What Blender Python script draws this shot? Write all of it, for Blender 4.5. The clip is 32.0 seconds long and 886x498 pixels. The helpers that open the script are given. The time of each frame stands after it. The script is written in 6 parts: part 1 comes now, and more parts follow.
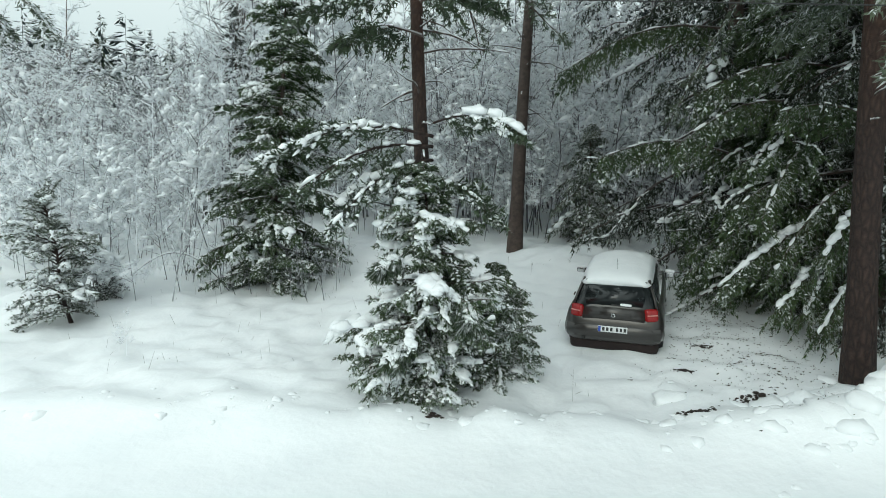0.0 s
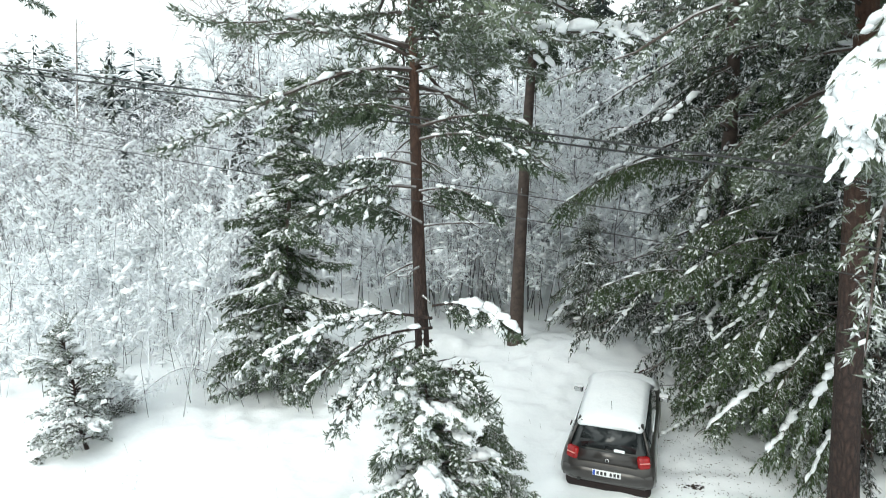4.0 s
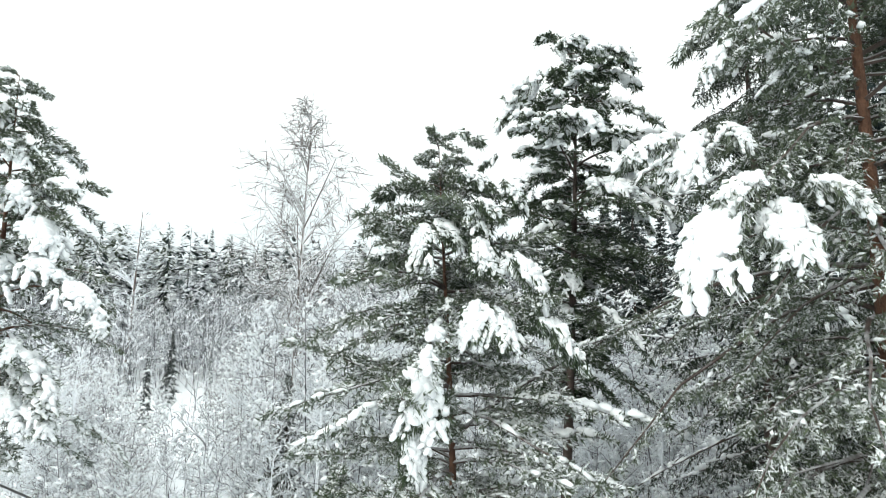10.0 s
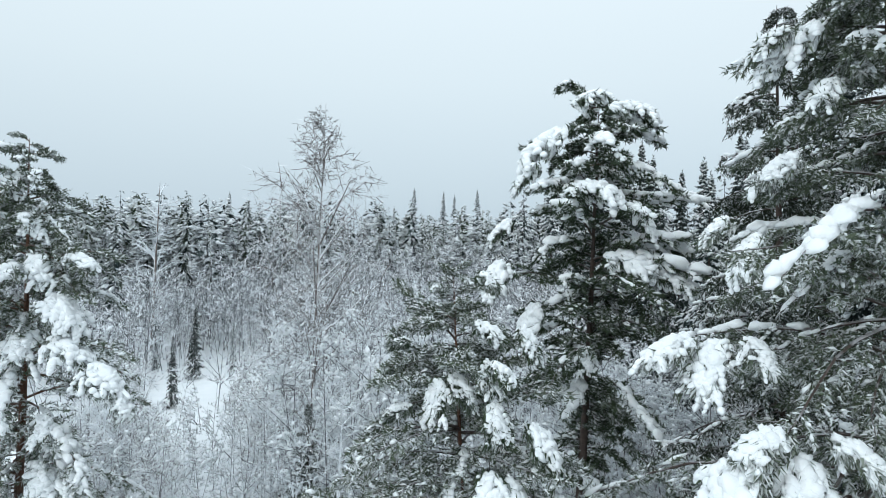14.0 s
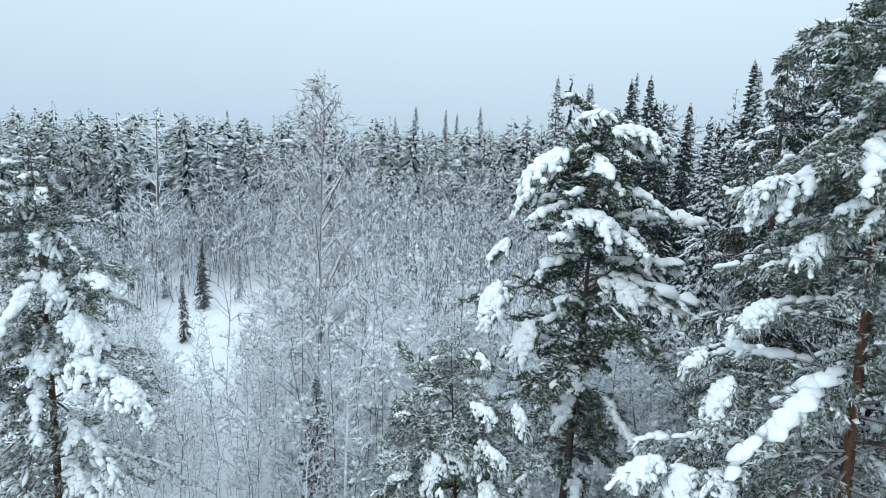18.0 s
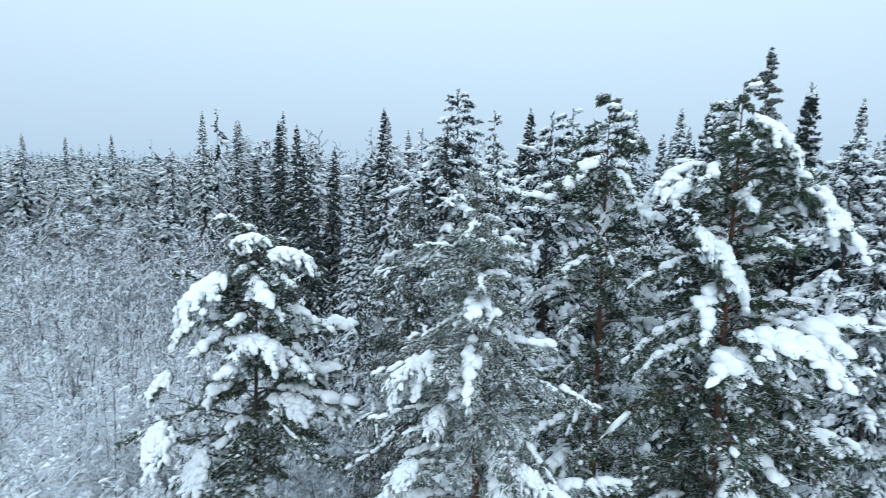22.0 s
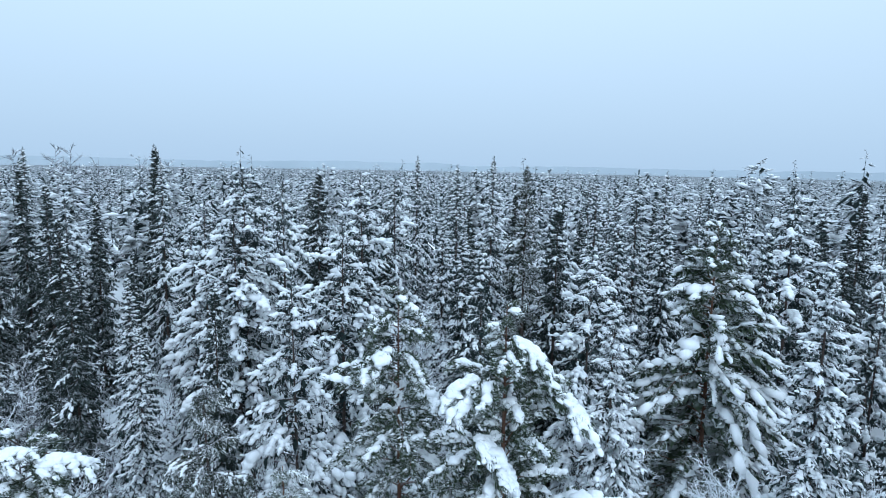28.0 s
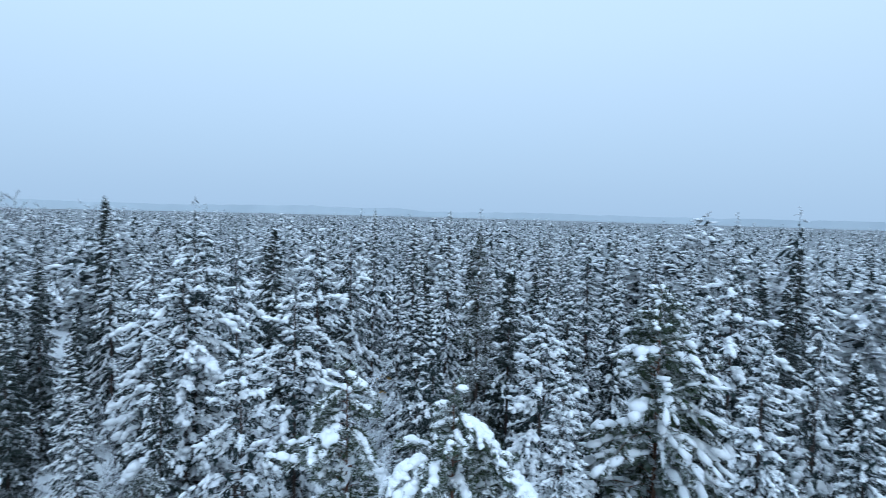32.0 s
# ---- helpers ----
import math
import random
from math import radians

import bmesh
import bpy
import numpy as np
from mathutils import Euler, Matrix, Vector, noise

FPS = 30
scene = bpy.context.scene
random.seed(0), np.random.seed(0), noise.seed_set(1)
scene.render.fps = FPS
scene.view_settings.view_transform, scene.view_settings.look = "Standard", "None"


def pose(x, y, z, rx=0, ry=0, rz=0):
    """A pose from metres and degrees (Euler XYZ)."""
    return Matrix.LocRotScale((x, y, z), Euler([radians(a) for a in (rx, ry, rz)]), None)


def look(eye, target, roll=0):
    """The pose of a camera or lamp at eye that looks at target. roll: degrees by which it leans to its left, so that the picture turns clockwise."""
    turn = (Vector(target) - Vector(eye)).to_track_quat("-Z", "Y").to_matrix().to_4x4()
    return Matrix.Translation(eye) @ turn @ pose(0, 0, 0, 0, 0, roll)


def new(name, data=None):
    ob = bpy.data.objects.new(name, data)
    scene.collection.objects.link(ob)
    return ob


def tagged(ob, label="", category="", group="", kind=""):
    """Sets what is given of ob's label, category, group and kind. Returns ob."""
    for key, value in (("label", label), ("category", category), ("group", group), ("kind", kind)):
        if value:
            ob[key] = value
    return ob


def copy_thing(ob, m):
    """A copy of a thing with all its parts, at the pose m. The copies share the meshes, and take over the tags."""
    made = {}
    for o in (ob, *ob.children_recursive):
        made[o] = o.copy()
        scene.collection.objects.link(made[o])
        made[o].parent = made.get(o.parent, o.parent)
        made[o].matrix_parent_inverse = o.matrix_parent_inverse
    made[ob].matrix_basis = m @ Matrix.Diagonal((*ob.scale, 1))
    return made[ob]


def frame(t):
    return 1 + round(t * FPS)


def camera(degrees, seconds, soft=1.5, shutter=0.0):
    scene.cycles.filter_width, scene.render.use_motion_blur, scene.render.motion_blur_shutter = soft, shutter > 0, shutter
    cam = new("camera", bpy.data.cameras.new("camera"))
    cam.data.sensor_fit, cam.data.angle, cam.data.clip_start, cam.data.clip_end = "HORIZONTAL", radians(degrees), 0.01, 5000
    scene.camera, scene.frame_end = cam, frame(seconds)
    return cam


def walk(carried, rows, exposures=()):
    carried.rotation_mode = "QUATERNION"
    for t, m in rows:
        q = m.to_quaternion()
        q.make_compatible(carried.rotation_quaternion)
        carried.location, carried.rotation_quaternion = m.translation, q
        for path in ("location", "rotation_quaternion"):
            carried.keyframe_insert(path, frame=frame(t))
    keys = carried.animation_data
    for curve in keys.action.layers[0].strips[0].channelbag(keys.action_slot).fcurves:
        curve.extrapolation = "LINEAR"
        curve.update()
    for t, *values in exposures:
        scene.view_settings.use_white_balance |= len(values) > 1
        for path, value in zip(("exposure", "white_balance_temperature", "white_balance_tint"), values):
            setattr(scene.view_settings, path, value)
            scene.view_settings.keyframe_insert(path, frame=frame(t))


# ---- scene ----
cam = camera(74.7, 32.0, soft=0.75, shutter=0.4)
PATH = [
    (0, (0.654, 2.057, 2.767), (0.455, 4.04, 2.596), 1.0),
    (0.5, (0.628, 2.022, 3.064), (0.442, 4.005, 2.885), 1.1),
    (1, (0.651, 1.988, 3.382), (0.472, 3.971, 3.202), 1.0),
    (1.5, (0.68, 1.934, 3.678), (0.505, 3.919, 3.503), 0.9),
    (2, (0.683, 1.886, 3.994), (0.515, 3.871, 3.821), 0.9),
    (2.5, (0.704, 1.868, 4.338), (0.539, 3.853, 4.157), 0.8),
    (4.5, (0.749, 1.81, 5.959), (0.519, 3.793, 5.832), 0.9),
    (5, (0.739, 1.447, 6.427), (0.519, 3.434, 6.477), 1.0),
    (5.5, (0.711, 1.327, 6.943), (0.497, 3.3, 7.192), 1.1),
    (6, (0.707, 1.261, 7.544), (0.494, 3.23, 7.824), 0.9),
    (6.5, (0.754, 1.263, 8.113), (0.542, 3.232, 8.392), 1.0),
    (7, (0.758, 1.228, 8.779), (0.545, 3.198, 9.052), 0.9),
    (7.5, (0.757, 1.207, 9.44), (0.545, 3.177, 9.713), 1.0),
    (8, (0.777, 1.169, 10.126), (0.564, 3.139, 10.396), 1.1),
    (8.5, (0.759, 1.186, 10.877), (0.538, 3.156, 11.14), 1.2),
    (9, (0.74, 1.196, 11.569), (0.506, 3.165, 11.827), 1.1),
    (9.5, (0.679, 1.125, 12.195), (0.372, 3.086, 12.446), 1.0),
    (10, (0.628, 1.102, 12.819), (0.284, 3.057, 13.062), 1.1),
    (10.5, (0.612, 1.084, 13.425), (0.247, 3.036, 13.664), 1.1),
    (11, (0.627, 1.068, 14.048), (0.25, 3.019, 14.277), 1.1),
    (11.5, (0.648, 1.049, 14.595), (0.263, 3.002, 14.791), 1.0),
    (12, (0.693, 1.069, 15.123), (0.303, 3.024, 15.288), 1.1),
    (12.5, (0.708, 1.083, 15.617), (0.315, 3.038, 15.767), 1.2),
    (13, (0.691, 1.053, 16.153), (0.295, 3.009, 16.282), 1.2),
    (13.5, (0.627, 0.985, 16.663), (0.23, 2.944, 16.751), 1.2),
    (14, (0.617, 0.944, 17.124), (0.218, 2.904, 17.147), 1.2),
    (14.5, (0.608, 0.84, 17.571), (0.21, 2.8, 17.534), 1.3),
    (16.5, (0.603, 0.748, 19.555), (0.208, 2.692, 19.299), 1.1),
    (17, (0.633, 0.761, 20.079), (0.24, 2.7, 19.786), 1.3),
    (17.5, (0.627, 0.715, 20.634), (0.236, 2.65, 20.31), 1.6),
    (18, (0.622, 0.688, 21.178), (0.232, 2.622, 20.846), 1.8),
    (18.5, (0.585, 0.728, 21.603), (0.195, 2.662, 21.272), 2.0),
    (19, (0.587, 0.66, 22.07), (0.275, 2.608, 21.744), 2.1),
    (19.5, (0.561, 0.591, 22.554), (0.363, 2.555, 22.234), 2.2),
    (20, (0.502, 0.583, 23.063), (0.493, 2.558, 22.751), 2.1),
    (20.5, (0.479, 0.567, 23.509), (0.694, 2.533, 23.211), 2.1),
    (21, (0.421, 0.484, 23.986), (0.817, 2.423, 23.701), 2.1),
    (21.5, (0.45, 0.492, 24.464), (1.014, 2.391, 24.187), 1.8),
    (22, (0.483, 0.326, 24.938), (1.209, 2.17, 24.666), 1.5),
    (22.5, (0.442, 0.242, 25.512), (1.323, 2.018, 25.247), 1.2),
    (23, (0.473, 0.204, 26.1), (1.455, 1.926, 25.838), 0.9),
    (23.5, (0.469, 0.16, 26.597), (1.522, 1.84, 26.337), 0.7),
    (24, (0.407, 0.214, 27.026), (1.544, 1.838, 26.765), 0.5),
    (24.5, (0.372, 0.223, 27.396), (1.611, 1.772, 27.137), 0.4),
    (25, (0.391, 0.05, 27.792), (1.75, 1.494, 27.531), -0.0),
    (25.5, (0.319, 0.022, 28.169), (1.768, 1.375, 27.906), -0.3),
    (27.5, (0.257, 0.295, 30.562), (1.64, 1.713, 30.284), 0.9),
    (28, (0.192, 0.321, 31.121), (1.516, 1.792, 30.834), 1.1),
    (28.5, (0.229, 0.247, 31.532), (1.527, 1.742, 31.242), 1.3),
    (29, (0.278, 0.169, 31.903), (1.559, 1.691, 31.704), 1.5),
    (29.5, (0.25, 0.096, 32.057), (1.52, 1.635, 31.923), 1.5),
    (30, (0.228, 0.05, 32.083), (1.491, 1.595, 31.948), 1.5),
    (30.5, (0.155, 0.02, 32.068), (1.414, 1.568, 31.932), 1.5),
    (31, (0.124, 0.011, 32.073), (1.377, 1.563, 31.937), 1.5),
    (31.5, (0.171, 0.012, 32.105), (1.457, 1.538, 31.97), 1.5),
    (32, (0.271, -0.075, 32.129), (1.702, 1.315, 31.998), 1.5),
]
EXPOSURES = [(0, -0.03, 6180, -3), (1, 0.11, 6180, -3), (2.5, 0.36, 6200, -2), (4.5, 0.80, 6420, 3), (6, 0.90, 6450, 3), (9, 0.86, 6480, 3), (10, 0.55, 6480, 4), (11, 0.17, 6380, 5), (13, -0.08, 6030, 4), (17, -0.05, 5620, 2), (19, 0.02, 5480, 2), (23, 0.0, 5280, 2), (29, -0.10, 5050, 3), (30, -0.17, 5000, 3), (32, -0.19, 4900, 3)]
walk(cam, [(t, look(e, g, r)) for t, e, g, r in PATH], EXPOSURES)


# ---- world and light: a thick overcast, brighter high up ----
world = bpy.data.worlds.new("overcast")
scene.world = world
world.use_nodes = True
wn, wl = world.node_tree.nodes, world.node_tree.links
wn.clear()
w_out = wn.new("ShaderNodeOutputWorld")
w_bg = wn.new("ShaderNodeBackground")
w_sky = wn.new("ShaderNodeTexSky")
w_sky.sky_type = "NISHITA"
w_sky.sun_disc = False
w_sky.sun_elevation, w_sky.sun_rotation = radians(24), radians(200)
w_sky.air_density, w_sky.dust_density, w_sky.ozone_density = 1.0, 6.0, 1.0
w_dim = wn.new("ShaderNodeMix")
w_dim.data_type, w_dim.blend_type = "RGBA", "MULTIPLY"
w_dim.inputs[0].default_value = 1.0
wl.new(w_sky.outputs[0], w_dim.inputs[6])
w_dim.inputs[7].default_value = (0.10, 0.10, 0.10, 1)
w_geo = wn.new("ShaderNodeTexCoord")
w_sep = wn.new("ShaderNodeSeparateXYZ")
w_ramp = wn.new("ShaderNodeValToRGB")
wl.new(w_geo.outputs["Generated"], w_sep.inputs[0])
wl.new(w_sep.outputs[2], w_ramp.inputs[0])
cr = w_ramp.color_ramp
cr.elements[0].position, cr.elements[0].color = 0.0, (0.66, 0.73, 0.79, 1)
cr.elements[1].position, cr.elements[1].color = 1.0, (1.9, 1.95, 2.0, 1)
for e_p, e_c in ((0.10, (0.75, 0.81, 0.85)), (0.28, (0.93, 0.97, 0.98)), (0.5, (1.08, 1.10, 1.10))):
    cr.elements.new(e_p).color = (*e_c, 1)
w_mix = wn.new("ShaderNodeMix")
w_mix.data_type = "RGBA"
w_mix.inputs[0].default_value = 0.88
wl.new(w_dim.outputs[2], w_mix.inputs[6])
wl.new(w_ramp.outputs[0], w_mix.inputs[7])
wl.new(w_mix.outputs[2], w_bg.inputs[0])
w_bg.inputs[1].default_value = 1.0
wl.new(w_bg.outputs[0], w_out.inputs[0])

sun = new("sun", bpy.data.lights.new("sun", "SUN"))
sun.data.energy, sun.data.angle, sun.data.color = 0.6, radians(35), (1.0, 0.99, 0.98)
sun.matrix_world = look((0, 0, 50), (18, 40, 26))

RNG = np.random.default_rng(7)


# ---- materials ----
def material(name, rough=0.8, metal=0.0):
    m = bpy.data.materials.new(name)
    m.use_nodes = True
    b = m.node_tree.nodes["Principled BSDF"]
    b.inputs["Roughness"].default_value, b.inputs["Metallic"].default_value = rough, metal
    return m, m.node_tree.nodes, m.node_tree.links, b


def noise_node(n, l, scale, detail=4, coords="Object", rough=0.6):
    tc, t = n.new("ShaderNodeTexCoord"), n.new("ShaderNodeTexNoise")
    t.inputs["Scale"].default_value, t.inputs["Detail"].default_value, t.inputs["Roughness"].default_value = scale, detail, rough
    l.new(tc.outputs[coords], t.inputs["Vector"])
    return t


def ramp_node(n, l, src, stops):
    r = n.new("ShaderNodeValToRGB")
    r.color_ramp.elements[0].position, r.color_ramp.elements[0].color = stops[0][0], (*stops[0][1], 1)
    r.color_ramp.elements[1].position, r.color_ramp.elements[1].color = stops[-1][0], (*stops[-1][1], 1)
    for p, c in stops[1:-1]:
        r.color_ramp.elements.new(p).color = (*c, 1)
    l.new(src, r.inputs[0])
    return r


def bump_node(n, l, b, src, strength, dist):
    u = n.new("ShaderNodeBump")
    u.inputs["Strength"].default_value, u.inputs["Distance"].default_value = strength, dist
    l.new(src, u.inputs["Height"])
    l.new(u.outputs[0], b.inputs["Normal"])


def mottled(name, c0, c1, scale, rough=0.8, metal=0.0, bump=0.3, dist=0.01, fine=6.0):
    """A surface of two tones at one scale, with a finer grain as relief."""
    m, n, l, b = material(name, rough, metal)
    t = noise_node(n, l, scale)
    r = ramp_node(n, l, t.outputs[0], [(0.32, c0), (0.68, c1)])
    l.new(r.outputs[0], b.inputs["Base Color"])
    if bump:
        bump_node(n, l, b, noise_node(n, l, scale * fine).outputs[0], bump, dist)
    return m


def snowed(name, c0, c1, scale, low, high, rough=0.85, snow=(0.80, 0.83, 0.86), vary=0.0):
    """Bark, twigs or needles with snow that lies on the faces turned upwards."""
    m, n, l, b = material(name, rough)
    t = noise_node(n, l, scale)
    r = ramp_node(n, l, t.outputs[0], [(0.3, c0), (0.7, c1)])
    geo, sep = n.new("ShaderNodeNewGeometry"), n.new("ShaderNodeSeparateXYZ")
    l.new(geo.outputs["Normal"], sep.inputs[0])
    patch = noise_node(n, l, 2.3, 3)
    add = n.new("ShaderNodeMath")
    add.operation = "MULTIPLY_ADD"
    l.new(patch.outputs[0], add.inputs[0])
    add.inputs[1].default_value = 1.1
    l.new(sep.outputs[2], add.inputs[2])
    mask = n.new("ShaderNodeMapRange")
    mask.inputs[1].default_value, mask.inputs[2].default_value = low, high
    tree = n.new("ShaderNodeObjectInfo")
    own = n.new("ShaderNodeMath")
    own.operation = "MULTIPLY_ADD"
    l.new(tree.outputs["Random"], own.inputs[0])
    own.inputs[1].default_value = vary
    l.new(add.outputs[0], own.inputs[2])
    l.new(own.outputs[0], mask.inputs[0])
    mix = n.new("ShaderNodeMix")
    mix.data_type = "RGBA"
    l.new(mask.outputs[0], mix.inputs[0])
    l.new(r.outputs[0], mix.inputs[6])
    mix.inputs[7].default_value = (*snow, 1)
    l.new(mix.outputs[2], b.inputs["Base Color"])
    return m


def snow_material(name, scale, bump, dist):
    m, n, l, b = material(name, 0.75)
    t = noise_node(n, l, scale, 5)
    r = ramp_node(n, l, t.outputs[0], [(0.25, (0.78, 0.81, 0.83)), (0.75, (0.88, 0.90, 0.91))])
    l.new(r.outputs[0], b.inputs["Base Color"])
    bump_node(n, l, b, noise_node(n, l, scale * 5, 6).outputs[0], bump, dist)
    return m


SNOW_GROUND = snow_material("ground_snow", 1.1, 0.5, 0.05)


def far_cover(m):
    """Beyond the near clearing the land is forest: a sheet of mixed dark and snowy crowns."""
    n, l = m.node_tree.nodes, m.node_tree.links
    b = n["Principled BSDF"]
    src = b.inputs["Base Color"].links[0].from_socket
    tc, ln, rg, mix = n.new("ShaderNodeTexCoord"), n.new("ShaderNodeVectorMath"), n.new("ShaderNodeMapRange"), n.new("ShaderNodeMix")
    ln.operation = "LENGTH"
    l.new(tc.outputs["Object"], ln.inputs[0])
    l.new(ln.outputs["Value"], rg.inputs[0])
    rg.inputs[1].default_value, rg.inputs[2].default_value = 180, 260
    crowns = ramp_node(n, l, noise_node(n, l, 0.16, 5, rough=0.75).outputs[0], [(0.38, (0.07, 0.08, 0.085)), (0.5, (0.15, 0.17, 0.18)), (0.64, (0.34, 0.36, 0.37))])
    mix.data_type = "RGBA"
    l.new(rg.outputs[0], mix.inputs[0])
    l.new(src, mix.inputs[6])
    l.new(crowns.outputs[0], mix.inputs[7])
    l.new(mix.outputs[2], b.inputs["Base Color"])
    return m


LAND_COVER = far_cover(snow_material("land_cover", 0.8, 0.4, 0.05))
SNOW_LOAD = snow_material("branch_snow", 3.0, 0.5, 0.03)
PINE_NEEDLES = snowed("pine_needles", (0.020, 0.036, 0.018), (0.056, 0.080, 0.040), 1.6, 1.0, 2.0)
SPRUCE_NEEDLES = snowed("spruce_needles", (0.010, 0.017, 0.010), (0.032, 0.046, 0.024), 1.4, 0.78, 1.65)
FROST_NEEDLES = snowed("frosted_needles", (0.036, 0.054, 0.032), (0.11, 0.135, 0.085), 1.4, 0.6, 1.65)
PINE_BARK = snowed("pine_bark", (0.075, 0.038, 0.024), (0.16, 0.078, 0.046), 6.0, 1.15, 1.6)


def age_bark(m):
    """Old plated bark low on a pine is darker and browner than the thin orange bark above."""
    n, l = m.node_tree.nodes, m.node_tree.links
    b = n["Principled BSDF"]
    src = b.inputs["Base Color"].links[0].from_socket
    tc, sep, ramp, mix = n.new("ShaderNodeTexCoord"), n.new("ShaderNodeSeparateXYZ"), n.new("ShaderNodeMapRange"), n.new("ShaderNodeMix")
    l.new(tc.outputs["Object"], sep.inputs[0])
    l.new(sep.outputs[2], ramp.inputs[0])
    ramp.inputs[1].default_value, ramp.inputs[2].default_value = 4.0, 12.0
    mix.data_type = "RGBA"
    squash, plates = n.new("ShaderNodeMapping"), n.new("ShaderNodeTexVoronoi")
    squash.inputs["Scale"].default_value = (13, 13, 4.5)
    plates.feature = "DISTANCE_TO_EDGE"
    plates.inputs["Scale"].default_value = 1.0
    l.new(tc.outputs["Object"], squash.inputs[0])
    l.new(squash.outputs[0], plates.inputs["Vector"])
    rough = n.new("ShaderNodeMath")
    rough.operation = "MULTIPLY_ADD"
    l.new(noise_node(n, l, 26.0).outputs[0], rough.inputs[0])
    rough.inputs[1].default_value = 0.45
    l.new(plates.outputs[0], rough.inputs[2])
    old = ramp_node(n, l, rough.outputs[0], [(0.22, (0.014, 0.008, 0.007)), (0.42, (0.032, 0.018, 0.014)), (0.66, (0.054, 0.031, 0.025))])
    l.new(ramp.outputs[0], mix.inputs[0])
    l.new(old.outputs[0], mix.inputs[6])
    l.new(src, mix.inputs[7])
    l.new(mix.outputs[2], b.inputs["Base Color"])
    bump_node(n, l, b, rough.outputs[0], 1.0, 0.05)


age_bark(PINE_BARK)
DARK_BARK = snowed("dark_bark", (0.035, 0.026, 0.022), (0.085, 0.06, 0.05), 7.0, 1.1, 1.6)
TWIG = snowed("snowy_twigs", (0.13, 0.115, 0.115), (0.30, 0.28, 0.28), 3.0, -0.4, 0.42)
FAR_TWIG = snowed("grey_twigs", (0.040, 0.043, 0.049), (0.10, 0.102, 0.110), 3.0, 0.5, 1.1)
YOUNG_NEEDLES = snowed("young_needles", (0.024, 0.048, 0.016), (0.068, 0.104, 0.036), 2.2, 0.95, 1.9)
LADEN_NEEDLES = snowed("laden_needles", (0.008, 0.018, 0.018), (0.024, 0.043, 0.042), 1.4, 1.18, 1.70, vary=0.5)
# Deep-forest needles made paler, the haze of distance mixed into their colour.
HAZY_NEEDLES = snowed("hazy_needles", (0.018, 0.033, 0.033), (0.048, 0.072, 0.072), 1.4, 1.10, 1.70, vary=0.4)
DARK_NEEDLES = snowed("dark_needles", (0.007, 0.014, 0.012), (0.020, 0.034, 0.029), 1.4, 1.2, 1.9)
DUSTED_NEEDLES = snowed("dusted_needles", (0.008, 0.017, 0.017), (0.022, 0.040, 0.038), 1.4, 1.28, 1.80, vary=0.5)
# Far-stand needles, tinted pale blue-green to stand in for distant mist.
MIST_NEEDLES = snowed("mist_tinted_needles", (0.010, 0.021, 0.021), (0.030, 0.048, 0.047), 0.5, 1.08, 1.65)
BIRCH_TWIG = snowed("birch_twigs", (0.10, 0.085, 0.080), (0.21, 0.185, 0.175), 3.0, 0.25, 1.0)
RIMED_SCRUB = snowed("rimed_scrub", (0.10, 0.095, 0.10), (0.24, 0.23, 0.235), 3.0, -0.05, 0.85)
FROST_TWIG = snowed("white_twigs", (0.13, 0.115, 0.115), (0.30, 0.28, 0.28), 3.0, -0.75, 0.12)
GREY_SCRUB = snowed("frosted_scrub", (0.085, 0.085, 0.095), (0.19, 0.19, 0.205), 3.0, -0.1, 0.8)
BIRCH_BARK = snowed("birch_bark", (0.07, 0.055, 0.05), (0.20, 0.17, 0.15), 2.5, 0.8, 1.4)


# ---- mesh tools ----
def tri_mesh(name, verts, tris, smooth=False):
    me = bpy.data.meshes.new(name)
    verts, tris = np.asarray(verts, np.float32), np.asarray(tris, np.int32)
    me.vertices.add(len(verts))
    me.vertices.foreach_set("co", verts.ravel())
    me.loops.add(tris.size)
    me.loops.foreach_set("vertex_index", tris.ravel())
    me.polygons.add(len(tris))
    me.polygons.foreach_set("loop_start", np.arange(0, tris.size, 3, dtype=np.int32))
    me.polygons.foreach_set("use_smooth", np.full(len(tris), smooth))
    me.update(calc_edges=True)
    return me


def joined(parts):
    vs, fs, n = [], [], 0
    for v, f in parts:
        vs.append(v)
        fs.append(np.asarray(f) + n)
        n += len(v)
    return (np.concatenate(vs), np.concatenate(fs)) if vs else (np.zeros((0, 3)), np.zeros((0, 3), int))


def mesh_part(name, vf, mat, parent=None, label="", smooth=False):
    me = tri_mesh(name, vf[0], vf[1], smooth)
    me.materials.append(mat)
    ob = new(name, me)
    ob.parent = parent
    return tagged(ob, label)


def unit(v):
    return v / np.maximum(np.linalg.norm(v, axis=-1, keepdims=True), 1e-9)


def frames_of(d):
    """Two directions across each of the directions d."""
    ref = np.where(np.abs(d[:, 2:3]) < 0.9, np.array([[0.0, 0, 1]]), np.array([[1.0, 0, 0]]))
    u = unit(np.cross(d, ref))
    return u, np.cross(d, u)


def spikes(a, b, r):
    """Slender three-sided points from a to b, widest a little way out."""
    d = unit(b - a)
    u, v = frames_of(d)
    turn = RNG.uniform(0, 6.28, len(a))
    ring = [a]
    mid = a + (b - a) * 0.3
    for k in range(3):
        ang = turn + k * 2.0944
        ring.append((a if k == 0 else mid) + (u * np.cos(ang)[:, None] + v * np.sin(ang)[:, None]) * (r * (0.5 if k == 0 else 1.0))[:, None])
    verts = np.stack([*ring[1:], b], 1).reshape(-1, 3)
    base = np.array([[0, 1, 3], [1, 2, 3], [2, 0, 3]])
    return verts, (base[None] + 4 * np.arange(len(a))[:, None, None]).reshape(-1, 3)


